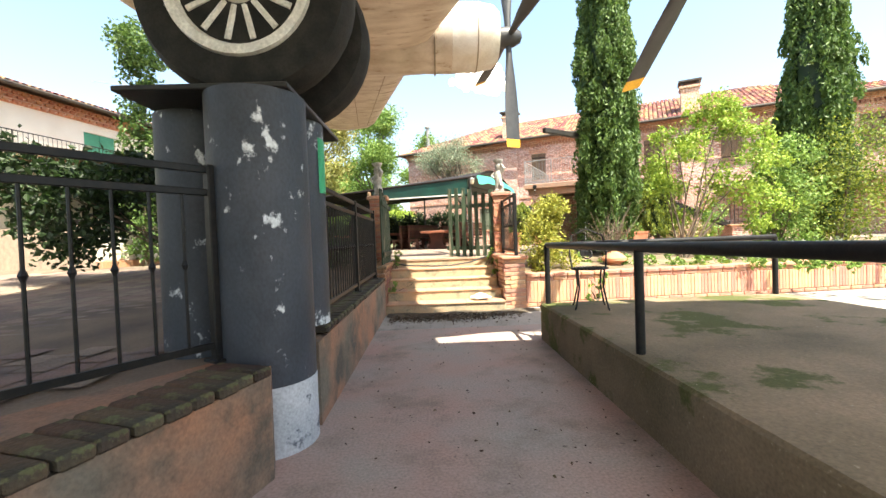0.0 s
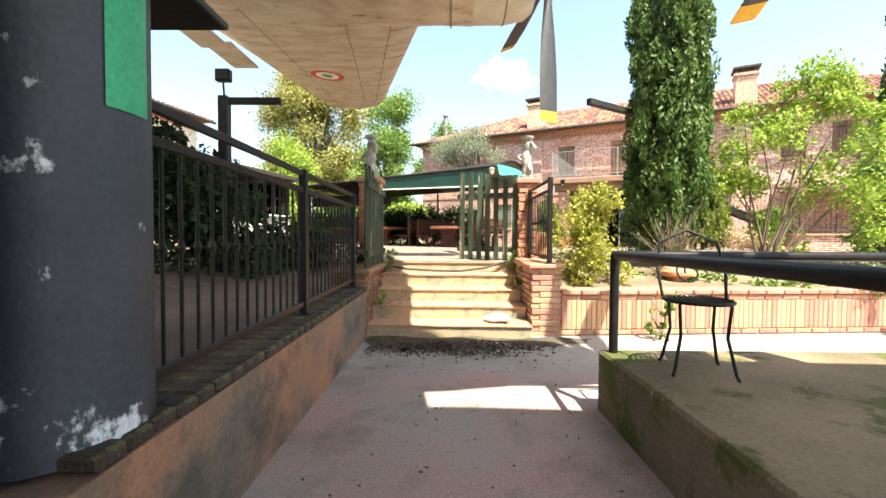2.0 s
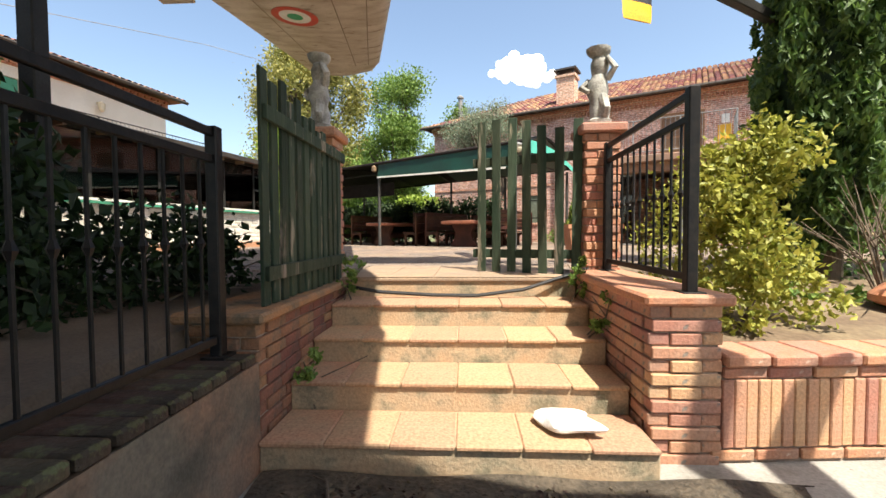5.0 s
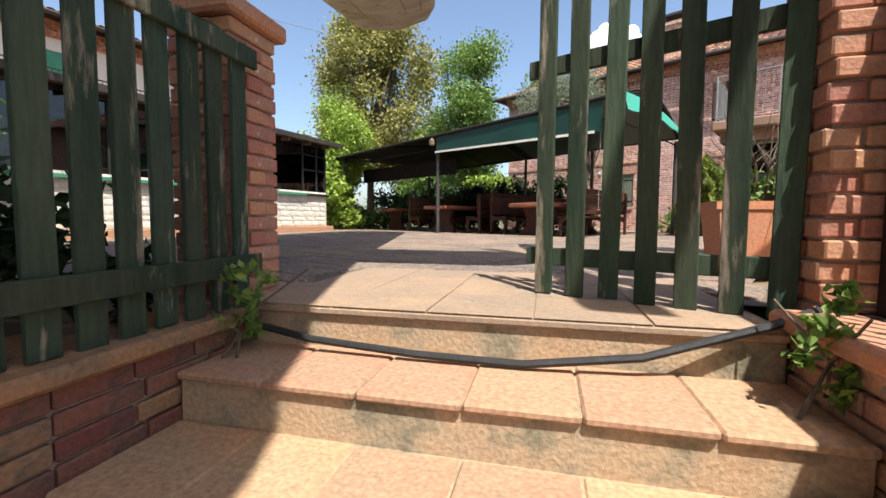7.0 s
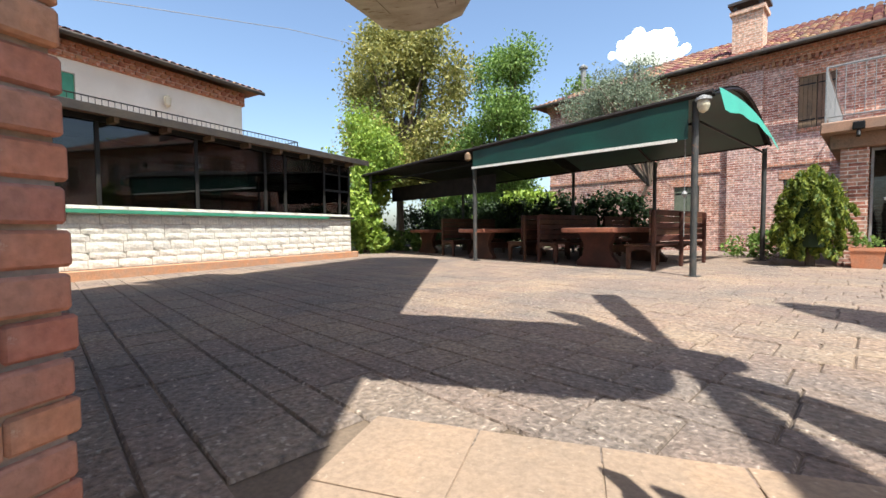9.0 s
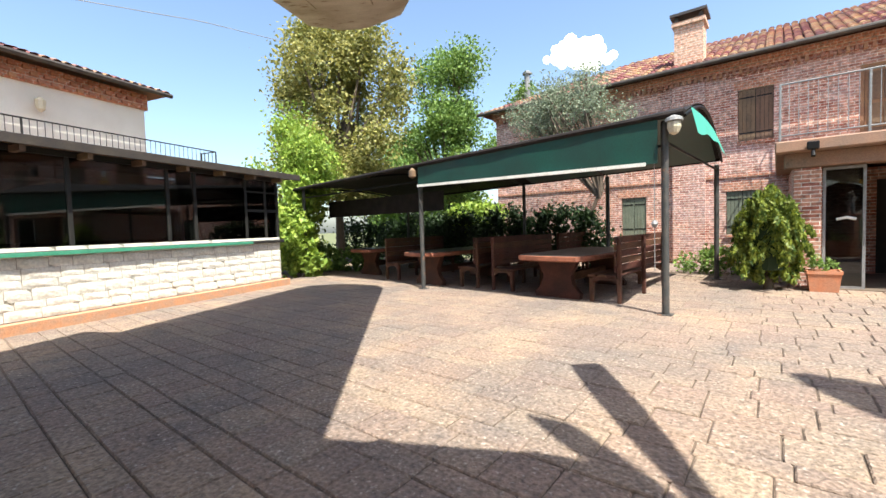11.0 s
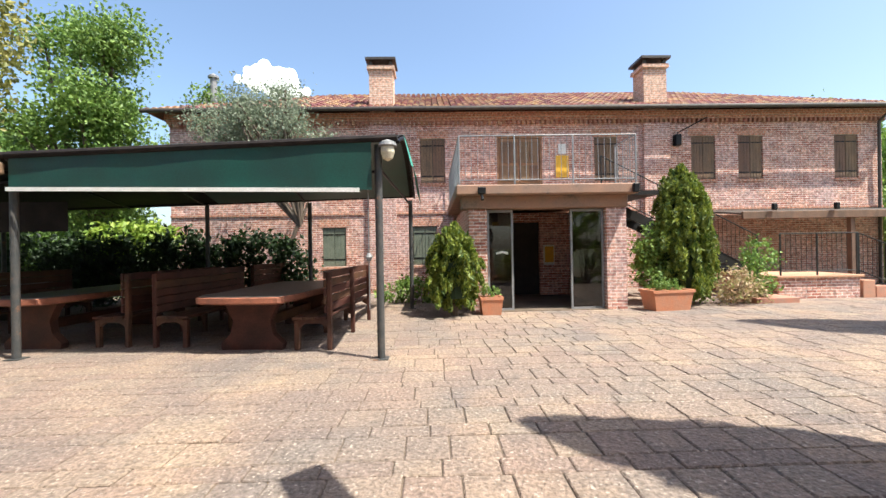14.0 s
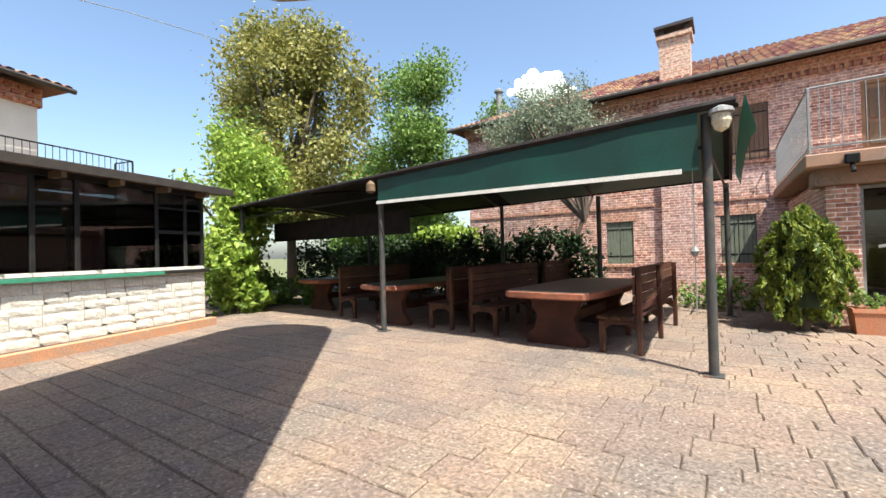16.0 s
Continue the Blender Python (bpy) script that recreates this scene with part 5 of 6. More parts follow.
def engine(hub, length, blades, reach, fat=1.0):
    u, v, z = hub
    e = part("engine", Shape().lathe([(0.30, 0.0), (0.52, 0.0), (0.63, -0.12), (0.69, -0.45), (0.70, -1.0)], 32, (u - 0.25, v, z), "x"), SILVER, air, "bare metal engine cowling", smooth=True)
    part("nacelle", Shape().lathe([(0.71, -1.003), (0.73 * fat, -1.6), (0.76 * fat, -2.2), (0.72 * fat, -3.2), (0.50, -length + 0.6), (0.15, -length)], 32, (u - 0.25, v, z), "x"), WING, e, "stained nacelle", smooth=True)
    for d in (-0.46, -1.0, -1.35):
        part("cowl_seam", Shape().lathe([(0.695 if d > -1.2 else 0.735, d), (0.706 if d > -1.2 else 0.742, d - 0.012), (0.695 if d > -1.2 else 0.735, d - 0.025)], 32, (u - 0.25, v, z), "x"), SEAM, e)
    p = part("propeller", Shape().lathe([(0.02, 0.30), (0.12, 0.26), (0.2, 0.12), (0.22, -0.05), (0.2, -0.25)], 20, (u, v, z), "x"), BLADE, air, "black propeller with yellow tips", smooth=True)
    for ang in blades:
        rr = radians(ang)
        dv, dz = math.cos(rr), math.sin(rr)
        def ring(r, w, tw, t):
            out = []
            for k in range(10):
                a = 2 * math.pi * k / 10
                s, n_ = w * math.cos(a), t * math.sin(a)
                # chord twisted between the disc plane and the axis
                q = s * math.cos(tw) - n_ * math.sin(tw)
                ax = s * math.sin(tw) + n_ * math.cos(tw)
                out.append((u + ax - 0.14 * r * dv, v + r * dv - q * dz, z + r * dz + q * dv))
            return out
        part("blade", Shape().loft([ring(0.18, 0.06, 1.35, 0.055), ring(0.5, 0.08, 1.35, 0.05), ring(1.0, 0.13, 1.3, 0.03), ring(1.6, 0.165, 1.25, 0.018), ring(reach - 0.17, 0.17, 1.2, 0.012)]), BLADE, p, smooth=True)
        part("tip", Shape().loft([ring(reach - 0.169, 0.17, 1.2, 0.0125), ring(reach - 0.05, 0.165, 1.2, 0.011), ring(reach, 0.155, 1.2, 0.008)]), YELLOW, p, "yellow blade tip")
    return e
engine((2.56, 9.45, 5.58), 5.2, (-93, -3, 87, 177), 2.40, 0.95)
engine((4.0, 4.40, 4.85), 6.2, (-37, 53, 143, 233), 2.50, 1.15)
part("fuselage", Shape().lathe([(0.05, 9.4), (0.7, 9.0), (1.25, 7.8), (1.7, 5.5), (1.8, 3.0), (1.8, -8.0), (1.2, -13.0), (0.4, -17.0), (0.05, -17.6)], 36, (0, 0.75, 5.9), "x"), WING, air, "stained pale metal fuselage", smooth=True)

# main wheels
def wheel(v0):
    w = part("wheel", Shape().lathe([(0.42, -0.15), (0.56, -0.19), (0.66, -0.15), (0.70, -0.06), (0.70, 0.06), (0.66, 0.15), (0.56, 0.19), (0.42, 0.15)], 40, (-0.44, v0, 2.92), "y"), RUBBER, air, "black rubber tyre", smooth=True)
    part("rim", Shape().lathe([(0.05, -0.16), (0.12, -0.17), (0.14, -0.12), (0.36, -0.11), (0.40, -0.19), (0.46, -0.195), (0.47, -0.15), (0.43, 0.15), (0.36, 0.10), (0.1, 0.06)], 36, (-0.44, v0, 2.92), "y"), RIM, w, "grey metal rim", smooth=True)
    for k in range(14):
        a = 2 * math.pi * k / 14
        part("spoke", Shape().tube([(-0.44 + 0.14 * math.cos(a), v0 - 0.14, 2.92 + 0.14 * math.sin(a)), (-0.44 + 0.36 * math.cos(a), v0 - 0.15, 2.92 + 0.36 * math.sin(a))], 0.022, 6), RIM, w)
wheel(3.15)
wheel(3.85)
part("strut", Shape().tube([(-0.44, 3.5, 2.92), (-0.44, 3.5, 5.0)], 0.13, 14), SILVER, air)
part("axle", Shape().tube([(-0.44, 3.0, 2.92), (-0.44, 4.0, 2.92)], 0.07, 12), RIM, air)

def column(u, v, z0, r, white):
    c = thing("support_column", (*path_xy(u, v), z0), TURN, "dark grey painted steel column with chipped paint", "column", "columns under the wheels")
    h = 2.19 - z0
    part("shaft", Shape().lathe([(r, 0.42 if white else 0), (r, h)], 28), COLUMN, c, smooth=True)
    if white:
        part("base", Shape().lathe([(r + 0.002, 0), (r + 0.002, 0.42)], 28), COLUMN_WHITE, c, "white painted column base", smooth=True)
    return c
column(-0.37, 3.02, 0.0, 0.30, True)
c2 = column(-0.38, 3.62, 0.60, 0.27, False)
part("green_patch", Shape().sheet(lambda a, b: (0.274 * math.cos(-0.35 + 0.6 * a), 0.274 * math.sin(-0.35 + 0.6 * a), 1.05 + 0.42 * b), 10, 2), GREEN_PAINT, c2, "green painted patch")
column(-0.95, 3.4, 0.45, 0.27, False)
solid("bearing_plate", Shape().box(-1.12, -0.10, 2.80, 4.2, 2.192, 2.225, 0.006), FRAME_DARK, "dark steel bearing plate on the columns", "plate", at=(0, 0, 0), turn=TURN)

# ---- plants ----
def cypress(at, h, r, label, n=16000, mat_=None, seed=1, leaf=0.085, ragged=0.16, stout=False):
    """Column tree: trunk and a tight crown of upward sprays."""
    rng = np.random.default_rng(seed)
    t = thing("cypress", at, 0, label, "tree")
    part("trunk", Shape().tube([(0, 0, 0), (0.03, 0.02, h * 0.5), (0, 0, h * 0.9)], [r * 0.16, r * 0.1, 0.02], 8), BARK, t)
    plumes = 420 if not stout else 240
    pz = rng.uniform(0, 1, plumes) ** 0.9
    prof = np.interp(pz, [0, 0.06, 0.25, 0.6, 0.85, 1], [0.6, 0.9, 1.0, 0.88, 0.62, 0.12] if stout else [0.55, 0.85, 1.0, 0.86, 0.52, 0.04])
    pa = rng.uniform(0, 2 * np.pi, plumes)
    pr = r * prof * (0.80 + ragged * rng.normal(size=plumes) * 0.7)
    tall = h * (0.10 if not stout else 0.17) * rng.uniform(0.6, 1.25, plumes)
    fat = r * (0.17 if not stout else 0.15) * rng.uniform(0.6, 1.25, plumes)
    k = rng.integers(plumes, size=n)
    q = rng.uniform(0, 1, n)
    rad = fat[k] * np.sin(np.pi * (0.12 + 0.86 * q)) ** 0.8 * rng.uniform(0.3, 1, n) ** 0.5
    a = rng.uniform(0, 2 * np.pi, n)
    lean = pr[k] * (1 - 0.15 * q)
    c = np.stack([lean * np.cos(pa[k]) + rad * np.cos(a), lean * np.sin(pa[k]) + rad * np.sin(a), np.clip(0.12 + pz[k] * (h - tall[k] - 0.1) + q * tall[k], 0.1, h)], 1)
    part("crown", leaves(c, leaf, rng, up=1.6, long=2.6), mat_ or L_CYPRESS, t)
    # dark solid core stands in for the shade deep between the sprays
    part("crown_shade_core", Shape().lathe([(r * 0.3, 0.35), (r * 0.62, h * 0.2), (r * 0.55, h * 0.55), (r * 0.28, h * 0.82), (0.02, h * 0.97)], 12), L_DARK, t)
    return t
cypress((-0.38, 11.2, 0.70), 8.4, 0.78, "tall dark green cypress behind the flower bed", 75000, seed=3, leaf=0.042)
cypress((4.5, 15.0, 0.7), 9.0, 0.9, "tall green cypress beside the terrace", 60000, seed=4, leaf=0.05)
cypress((-4.48, 18.5, PATIO), 1.85, 0.46, "bushy golden-green yew beside the porch", 16000, L_YEW, 5, 0.045, 0.45, True)
cypress((0.75, 19.55, PATIO), 3.15, 0.66, "bushy golden-green yew beside the stair", 24000, L_YEW, 6, 0.05, 0.45, True)

def bush(name, at, blobs, per, material, label, leaf=0.07, seed=1, stems=0, category="shrub", spread=0.5, hollow=0.5):
    rng = np.random.default_rng(seed)
    t = thing(name, at, 0, label, category)
    part("leaves", leaves(clumps(rng, blobs, per, spread, hollow), leaf, rng), material, t)
    top = max(b[2] for b in blobs)
    for k in range(max(3, stems)):
        a = rng.uniform(0, 6.28)
        b = blobs[int(rng.integers(len(blobs)))]
        part("stem", Shape().tube([(0.1 * math.cos(a), 0.1 * math.sin(a), 0), (b[0] * 0.5, b[1] * 0.5, b[2] * 0.55), (b[0] + rng.normal() * 0.2, b[1] + rng.normal() * 0.2, b[2] + 0.3 * b[5])], [0.022 * min(1, top / 0.8), 0.016 * min(1, top / 0.8), 0.004], 5), BARK, t)
    return t

def tree(at, height, blobs, per, material, label, leaf, seed, trunk=0.2, fork=0.35, lean=(0, 0)):
    rng = np.random.default_rng(seed)
    t = thing("tree", at, 0, label, "tree")
    fx, fy = lean
    part("trunk", Shape().tube([(0, 0, -0.05), (fx * 0.5, fy * 0.5, height * fork * 0.5), (fx, fy, height * fork)], [trunk, trunk * 0.75, trunk * 0.6], 10), BARK, t, smooth=True)
    for b in blobs:
        mid = (fx + (b[0] - fx) * 0.5 + rng.normal() * 0.15, fy + (b[1] - fy) * 0.5 + rng.normal() * 0.15, height * fork + (b[2] - height * fork) * 0.5)
        part("limb", Shape().tube([(fx, fy, height * fork * 0.92), mid, (b[0], b[1], b[2])], [trunk * 0.5, trunk * 0.3, 0.03], 7), BARK, t)
    part("crown", leaves(clumps(rng, blobs, per * 2.1, 0.95, 0.1), leaf * 0.66, rng), material, t)
    return t

def blobset(rng, n, rx, ry, z0, z1, size):
    out = []
    for k in range(n):
        z = rng.uniform(z0, z1)
        q = math.sin(math.pi * (0.12 + 0.8 * (z - z0) / (z1 - z0))) ** 0.8
        a, r = rng.uniform(0, 6.28), rng.uniform(0.2, 1.0)
        s = size * rng.uniform(0.7, 1.2)
        out.append((rx * q * r * math.cos(a), ry * q * r * math.sin(a), z, s, s, s * 0.8))
    return out
r0 = np.random.default_rng(11)
tree((-18.6, 20.0, 0.5), 10.2, blobset(r0, 46, 3.7, 3.2, 3.2, 9.8, 0.95), 3.4, L_OAK, "large olive-green oak behind the canopy", 0.15, 21, 0.22, 0.36)
tree((-16.5, 24.9, 0.5), 9.8, blobset(r0, 36, 3.2, 2.6, 2.8, 9.4, 0.85), 3.4, L_FRESH, "light green tree behind the canopy", 0.14, 22, 0.17, 0.33)
tree((-14.0, 27.6, 0.5), 8.6, blobset(r0, 16, 1.8, 1.8, 3.0, 8.2, 0.75), 3.2, L_FRESH, "light green tree beyond the end of the house", 0.15, 23, 0.14, 0.33)
tree((-9.4, 21.7, PATIO), 6.1, blobset(r0, 26, 2.2, 0.9, 3.7, 5.7, 0.5), 7.5, L_OLIVE, "silvery olive tree above the canopy", 0.075, 24, 0.085, 0.36, (0.9, 0))
tree((-17.2, 17.0, 0.7), 5.4, blobset(r0, 26, 1.6, 1.7, 0.5, 5.0, 0.65), 5.5, L_LIME, "leafy bright green tree beside the kiosk", 0.12, 25, 0.12, 0.3)
tree((-25, 32, 0), 8.5, blobset(r0, 20, 4, 3, 1.5, 7.5, 1.5), 1.6, L_FRESH, "distant green tree beyond the canopy", 0.26, 26, 0.25)
tree((14.5, 29.5, 0), 8.5, blobset(r0, 24, 3.2, 3, 1.2, 8.0, 1.3), 2.0, L_FRESH, "green tree beyond the end of the house", 0.24, 27, 0.22)
tree((13.2, 25.0, 0), 5.0, blobset(r0, 18, 1.8, 1.8, 0.6, 4.8, 0.9), 3.0, L_FRESH, "green bush tree beyond the end of the house", 0.2, 28, 0.15)
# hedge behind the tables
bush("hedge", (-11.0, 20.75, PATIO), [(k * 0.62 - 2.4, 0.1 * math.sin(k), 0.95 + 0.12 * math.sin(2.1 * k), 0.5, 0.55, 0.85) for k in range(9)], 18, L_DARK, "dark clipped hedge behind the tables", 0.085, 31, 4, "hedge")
bush("shrub", (-12.9, 21.3, PATIO), [(0, 0, 1.65, 0.8, 0.6, 0.5), (0.8, 0.1, 1.6, 0.6, 0.5, 0.45)], 16, L_LIME, "bright green shrub over the hedge", 0.10, 32, 3)
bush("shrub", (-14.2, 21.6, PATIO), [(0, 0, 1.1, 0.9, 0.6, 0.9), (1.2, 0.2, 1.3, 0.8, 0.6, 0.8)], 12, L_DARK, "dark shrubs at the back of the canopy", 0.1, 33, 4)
# added hedge: hides bright ground and darkens the view under the canopy
bush("hedge", (-16.6, 21.3, PATIO), [(k * 0.85 - 3.0, 0.1 * math.sin(k), 0.9 + 0.15 * math.sin(1.7 * k), 0.55, 0.55, 0.95) for k in range(8)], 14, L_DARK, "added dark hedge standing in for the dark far end of the canopy", 0.085, 57, 4, "hedge")
# by the kiosk
bush("ivy", (-15.2, 15.9, PATIO), [(0, 0, 0.8, 0.45, 0.5, 0.8), (-0.5, 0.4, 1.9, 0.6, 0.6, 0.7), (0.1, 0.4, 0.4, 0.5, 0.5, 0.4), (-0.8, 0.8, 2.8, 0.7, 0.6, 0.6)], 20, L_LIME, "bright climbing greenery beside the kiosk", 0.11, 34, 6)
bush("shrub", (-16.4, 17.4, PATIO), [(0, 0, 0.4, 1.0, 0.6, 0.45), (1.2, 0.4, 0.3, 0.6, 0.5, 0.35)], 14, L_FRESH, "low green shrubs at the terrace end", 0.1, 35)
# plants along the house
bush("shrub", (-5.2, 20.6, PATIO), [(0, 0, 0.35, 0.5, 0.4, 0.35), (-0.7, 0.2, 0.3, 0.45, 0.4, 0.3)], 30, L_FRESH, "low green plants against the house", 0.06, 36)
bush("shrub", (0.2, 19.6, PATIO), [(0, 0, 1.3, 0.5, 0.4, 0.6), (-0.25, -0.1, 0.8, 0.4, 0.3, 0.5), (0.9, 0.0, 0.6, 0.4, 0.4, 0.6)], 28, L_FRESH, "climbing shrub against the porch pier", 0.065, 37, 6)
bush("flowering_shrub", (1.75, 19.3, PATIO), [(0, 0, 0.45, 0.5, 0.4, 0.42), (0.55, 0.1, 0.35, 0.4, 0.35, 0.35)], 34, L_PINK, "pink and yellow flowering shrub", 0.055, 38)
bush("shrub", (2.6, 19.6, PATIO), [(0, 0, 0.6, 0.4, 0.4, 0.6), (0.2, 0.3, 1.1, 0.35, 0.35, 0.4)], 26, L_FRESH, "green shrub beside the landing", 0.06, 39)
# flower bed planting
def P3(u, v, z):
    return (*path_xy(u, v), z)
bush("golden_shrub", P3(2.95, 8.35, 0.5), [(b[0] + 0.1, b[1] + 0.1, b[2], b[3], b[4], b[5] * 1.6) for b in blobset(np.random.default_rng(146), 18, 0.62, 0.5, 0.15, 1.4, 0.20)], 150, L_GOLD, "golden yellow conifer shrub in the bed", 0.035, 41, 3)
bush("golden_shrub", P3(3.1, 9.3, 0.6), [(0, 0, 0.6, 0.45, 0.45, 0.6), (0.1, 0.2, 1.1, 0.3, 0.3, 0.4)], 50, L_GOLD, "golden yellow conifer shrub behind the iron gate", 0.035, 42, 3)
bush("shrub", P3(4.9, 10.4, 0.6), [(0, 0, 0.9, 0.7, 0.6, 0.9), (0.2, 0.1, 1.8, 0.6, 0.5, 0.7)], 22, L_CYPRESS, "dull green juniper at the foot of the cypress", 0.05, 43, 14)
bush("shrub", P3(6.4, 9.6, 0.6), [(b[0] + 0.5, b[1], *b[2:]) for b in blobset(np.random.default_rng(144), 26, 1.5, 0.8, 0.3, 3.5, 0.40)], 30, L_LIME, "airy lime-green shrub in the bed", 0.048, 44, 16, hollow=0.2)
bush("shrub", P3(8.8, 9.9, 0.6), blobset(np.random.default_rng(145), 16, 1.1, 0.7, 0.3, 2.7, 0.40), 30, L_FRESH, "green shrub in the bed", 0.05, 45, 10)
bush("shrub", P3(10.6, 10.2, 0.6), [(0, 0, 1.2, 1.1, 0.8, 1.1), (0.4, 0.2, 2.4, 0.9, 0.8, 0.9)], 20, L_YEW, "yew-like shrub in the bed", 0.045, 46, 8)
bush("ground_cover", P3(5.6, 8.5, 0.5), [(k * 0.7 - 2.4, 0.15 * math.sin(3 * k), 0.14, 0.42, 0.3, 0.16) for k in range(9)], 60, L_FRESH, "low green plants along the bed wall", 0.05, 47)
bush("ground_cover", P3(8.4, 9.0, 0.55), [(k * 0.8 - 2.4, 0.2 * math.sin(2 * k), 0.18, 0.45, 0.35, 0.2) for k in range(8)], 50, L_OLIVE, "pale grey-green plants in the bed", 0.055, 48)
def bare_twigs(at, n, h, spread, label, seed):
    rng = np.random.default_rng(seed)
    t = thing("bare_shrub", at, 0, label, "shrub")
    for k in range(n):
        a = rng.uniform(0, 6.28)
        e = (spread * rng.uniform(0.3, 1) * math.cos(a), spread * rng.uniform(0.3, 1) * math.sin(a), h * rng.uniform(0.6, 1.0))
        m = (e[0] * 0.4 + rng.normal() * 0.05, e[1] * 0.4 + rng.normal() * 0.05, e[2] * 0.55)
        s = Shape().tube([(0.03 * math.cos(a), 0.03 * math.sin(a), 0), m, e], [0.012, 0.008, 0.003], 5)
        for q in range(3):
            s.tube([m, (m[0] + rng.normal() * 0.25, m[1] + rng.normal() * 0.25, m[2] + rng.uniform(0.1, 0.5))], [0.005, 0.002], 4)
        part("twig", s, BARK, t)
bare_twigs(P3(4.5, 8.9, 0.5), 22, 1.4, 0.8, "bare grey branching shrub in the bed", 51)
# ivy tower and dark bush behind the iron fence
bush("ivy_post", P3(-6.75, 11.5, 0.86), [(0.1 * math.sin(k), 0, 0.4 + 0.55 * k, 0.42, 0.42, 0.42) for k in range(10)] + [(0.35, 0, 5.6, 0.8, 0.7, 0.5)], 26, L_CYPRESS, "post overgrown with ivy behind the fence", 0.07, 52, 4)
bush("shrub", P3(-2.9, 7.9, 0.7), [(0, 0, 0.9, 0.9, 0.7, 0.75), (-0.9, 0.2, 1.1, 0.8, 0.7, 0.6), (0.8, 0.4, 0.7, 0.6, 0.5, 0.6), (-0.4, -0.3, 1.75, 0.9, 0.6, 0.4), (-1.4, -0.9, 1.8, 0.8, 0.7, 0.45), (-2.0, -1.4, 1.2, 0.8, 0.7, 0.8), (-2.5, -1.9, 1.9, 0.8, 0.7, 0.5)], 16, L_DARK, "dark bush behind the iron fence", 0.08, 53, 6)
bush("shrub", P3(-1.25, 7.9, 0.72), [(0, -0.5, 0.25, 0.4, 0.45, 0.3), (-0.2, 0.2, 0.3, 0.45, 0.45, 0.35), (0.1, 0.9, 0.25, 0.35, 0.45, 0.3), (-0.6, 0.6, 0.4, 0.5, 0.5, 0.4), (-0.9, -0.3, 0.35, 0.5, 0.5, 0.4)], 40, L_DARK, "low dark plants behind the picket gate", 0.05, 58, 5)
bush("shrub", P3(-5.8, 4.2, 0.5), [(k * 0.9 - 2, 0, 0.4, 0.6, 0.5, 0.4) for k in range(5)], 24, L_LIME, "bright low plants in the yard", 0.07, 54)
for k, (u, v) in enumerate(((-0.02, 7.9), (1.93, 8.85), (1.95, 8.3), (-0.02, 8.9))):
    bush("weed", P3(u, v, (0.17, 0.69, 0.52, 0.7)[k]), [(0, 0, 0.12, 0.08, 0.08, 0.12), (0.05, 0.02, 0.26, 0.07, 0.07, 0.1)], 420, L_FRESH, "small green weed growing beside the steps", 0.028, 60 + k, 3, "plant")
bush("weed", P3(3.55, 7.45, 0.0), [(0, 0, 0.2, 0.16, 0.08, 0.22), (0.1, 0, 0.5, 0.1, 0.06, 0.12)], 260, L_FRESH, "straggly weed against the bed wall", 0.035, 65, 5, "plant")

# ---- planters ----
def planter(at, turn, w, d, h, label, seed):
    t = thing("planter", at, turn, label, "planter", "terracotta planters")
    def ring(k, z):
        return [(-w / 2 * k, -d / 2 * k, z), (w / 2 * k, -d / 2 * k, z), (w / 2 * k, d / 2 * k, z), (-w / 2 * k, d / 2 * k, z)]
    part("body", Shape().loft([ring(0.8, 0.0), ring(0.94, h - 0.06), ring(1.0, h - 0.055), ring(1.0, h), ring(0.9, h), ring(0.88, h - 0.05)]), TERRACOTTA, t, "orange terracotta tub")
    part("soil", Shape().add(ring(0.87, h - 0.045), [(0, 1, 2, 3)]), SOIL, t)
    rng = np.random.default_rng(seed)
    part("plant", leaves(clumps(rng, [(0, 0, h + 0.08, w * 0.42, d * 0.4, 0.13), (-w * 0.2, 0, h + 0.16, w * 0.2, d * 0.3, 0.1)], 240), 0.03, rng), L_FRESH, t, kind="stuff")
planter((-3.74, 18.62, PATIO), 2, 0.46, 0.40, 0.36, "small square terracotta planter beside the porch", 71)
planter((-0.05, 18.75, PATIO), 8, 0.95, 0.5, 0.42, "wide terracotta planter beside the porch", 72)
planter((*path_xy(2.65, 10.9), PATIO), 30, 0.7, 0.35, 0.5, "terracotta planter with dry stalks behind the picket gate", 73)
bare_twigs((*path_xy(2.65, 10.9), PATIO + 0.45), 12, 0.6, 0.4, "dry stalks in the planter", 74)
urn = solid("garden_urn", Shape().lathe([(0.13, 0), (0.13, 0.13), (0.19, 0.15), (0.24, 0.18), (0.24, 0.23), (0.16, 0.31), (0.05, 0.37), (0.01, 0.38)], 20), TERRACOTTA, "terracotta garden urn in the bed", "urn", smooth=True, at=P3(4.45, 8.75, 0.52))

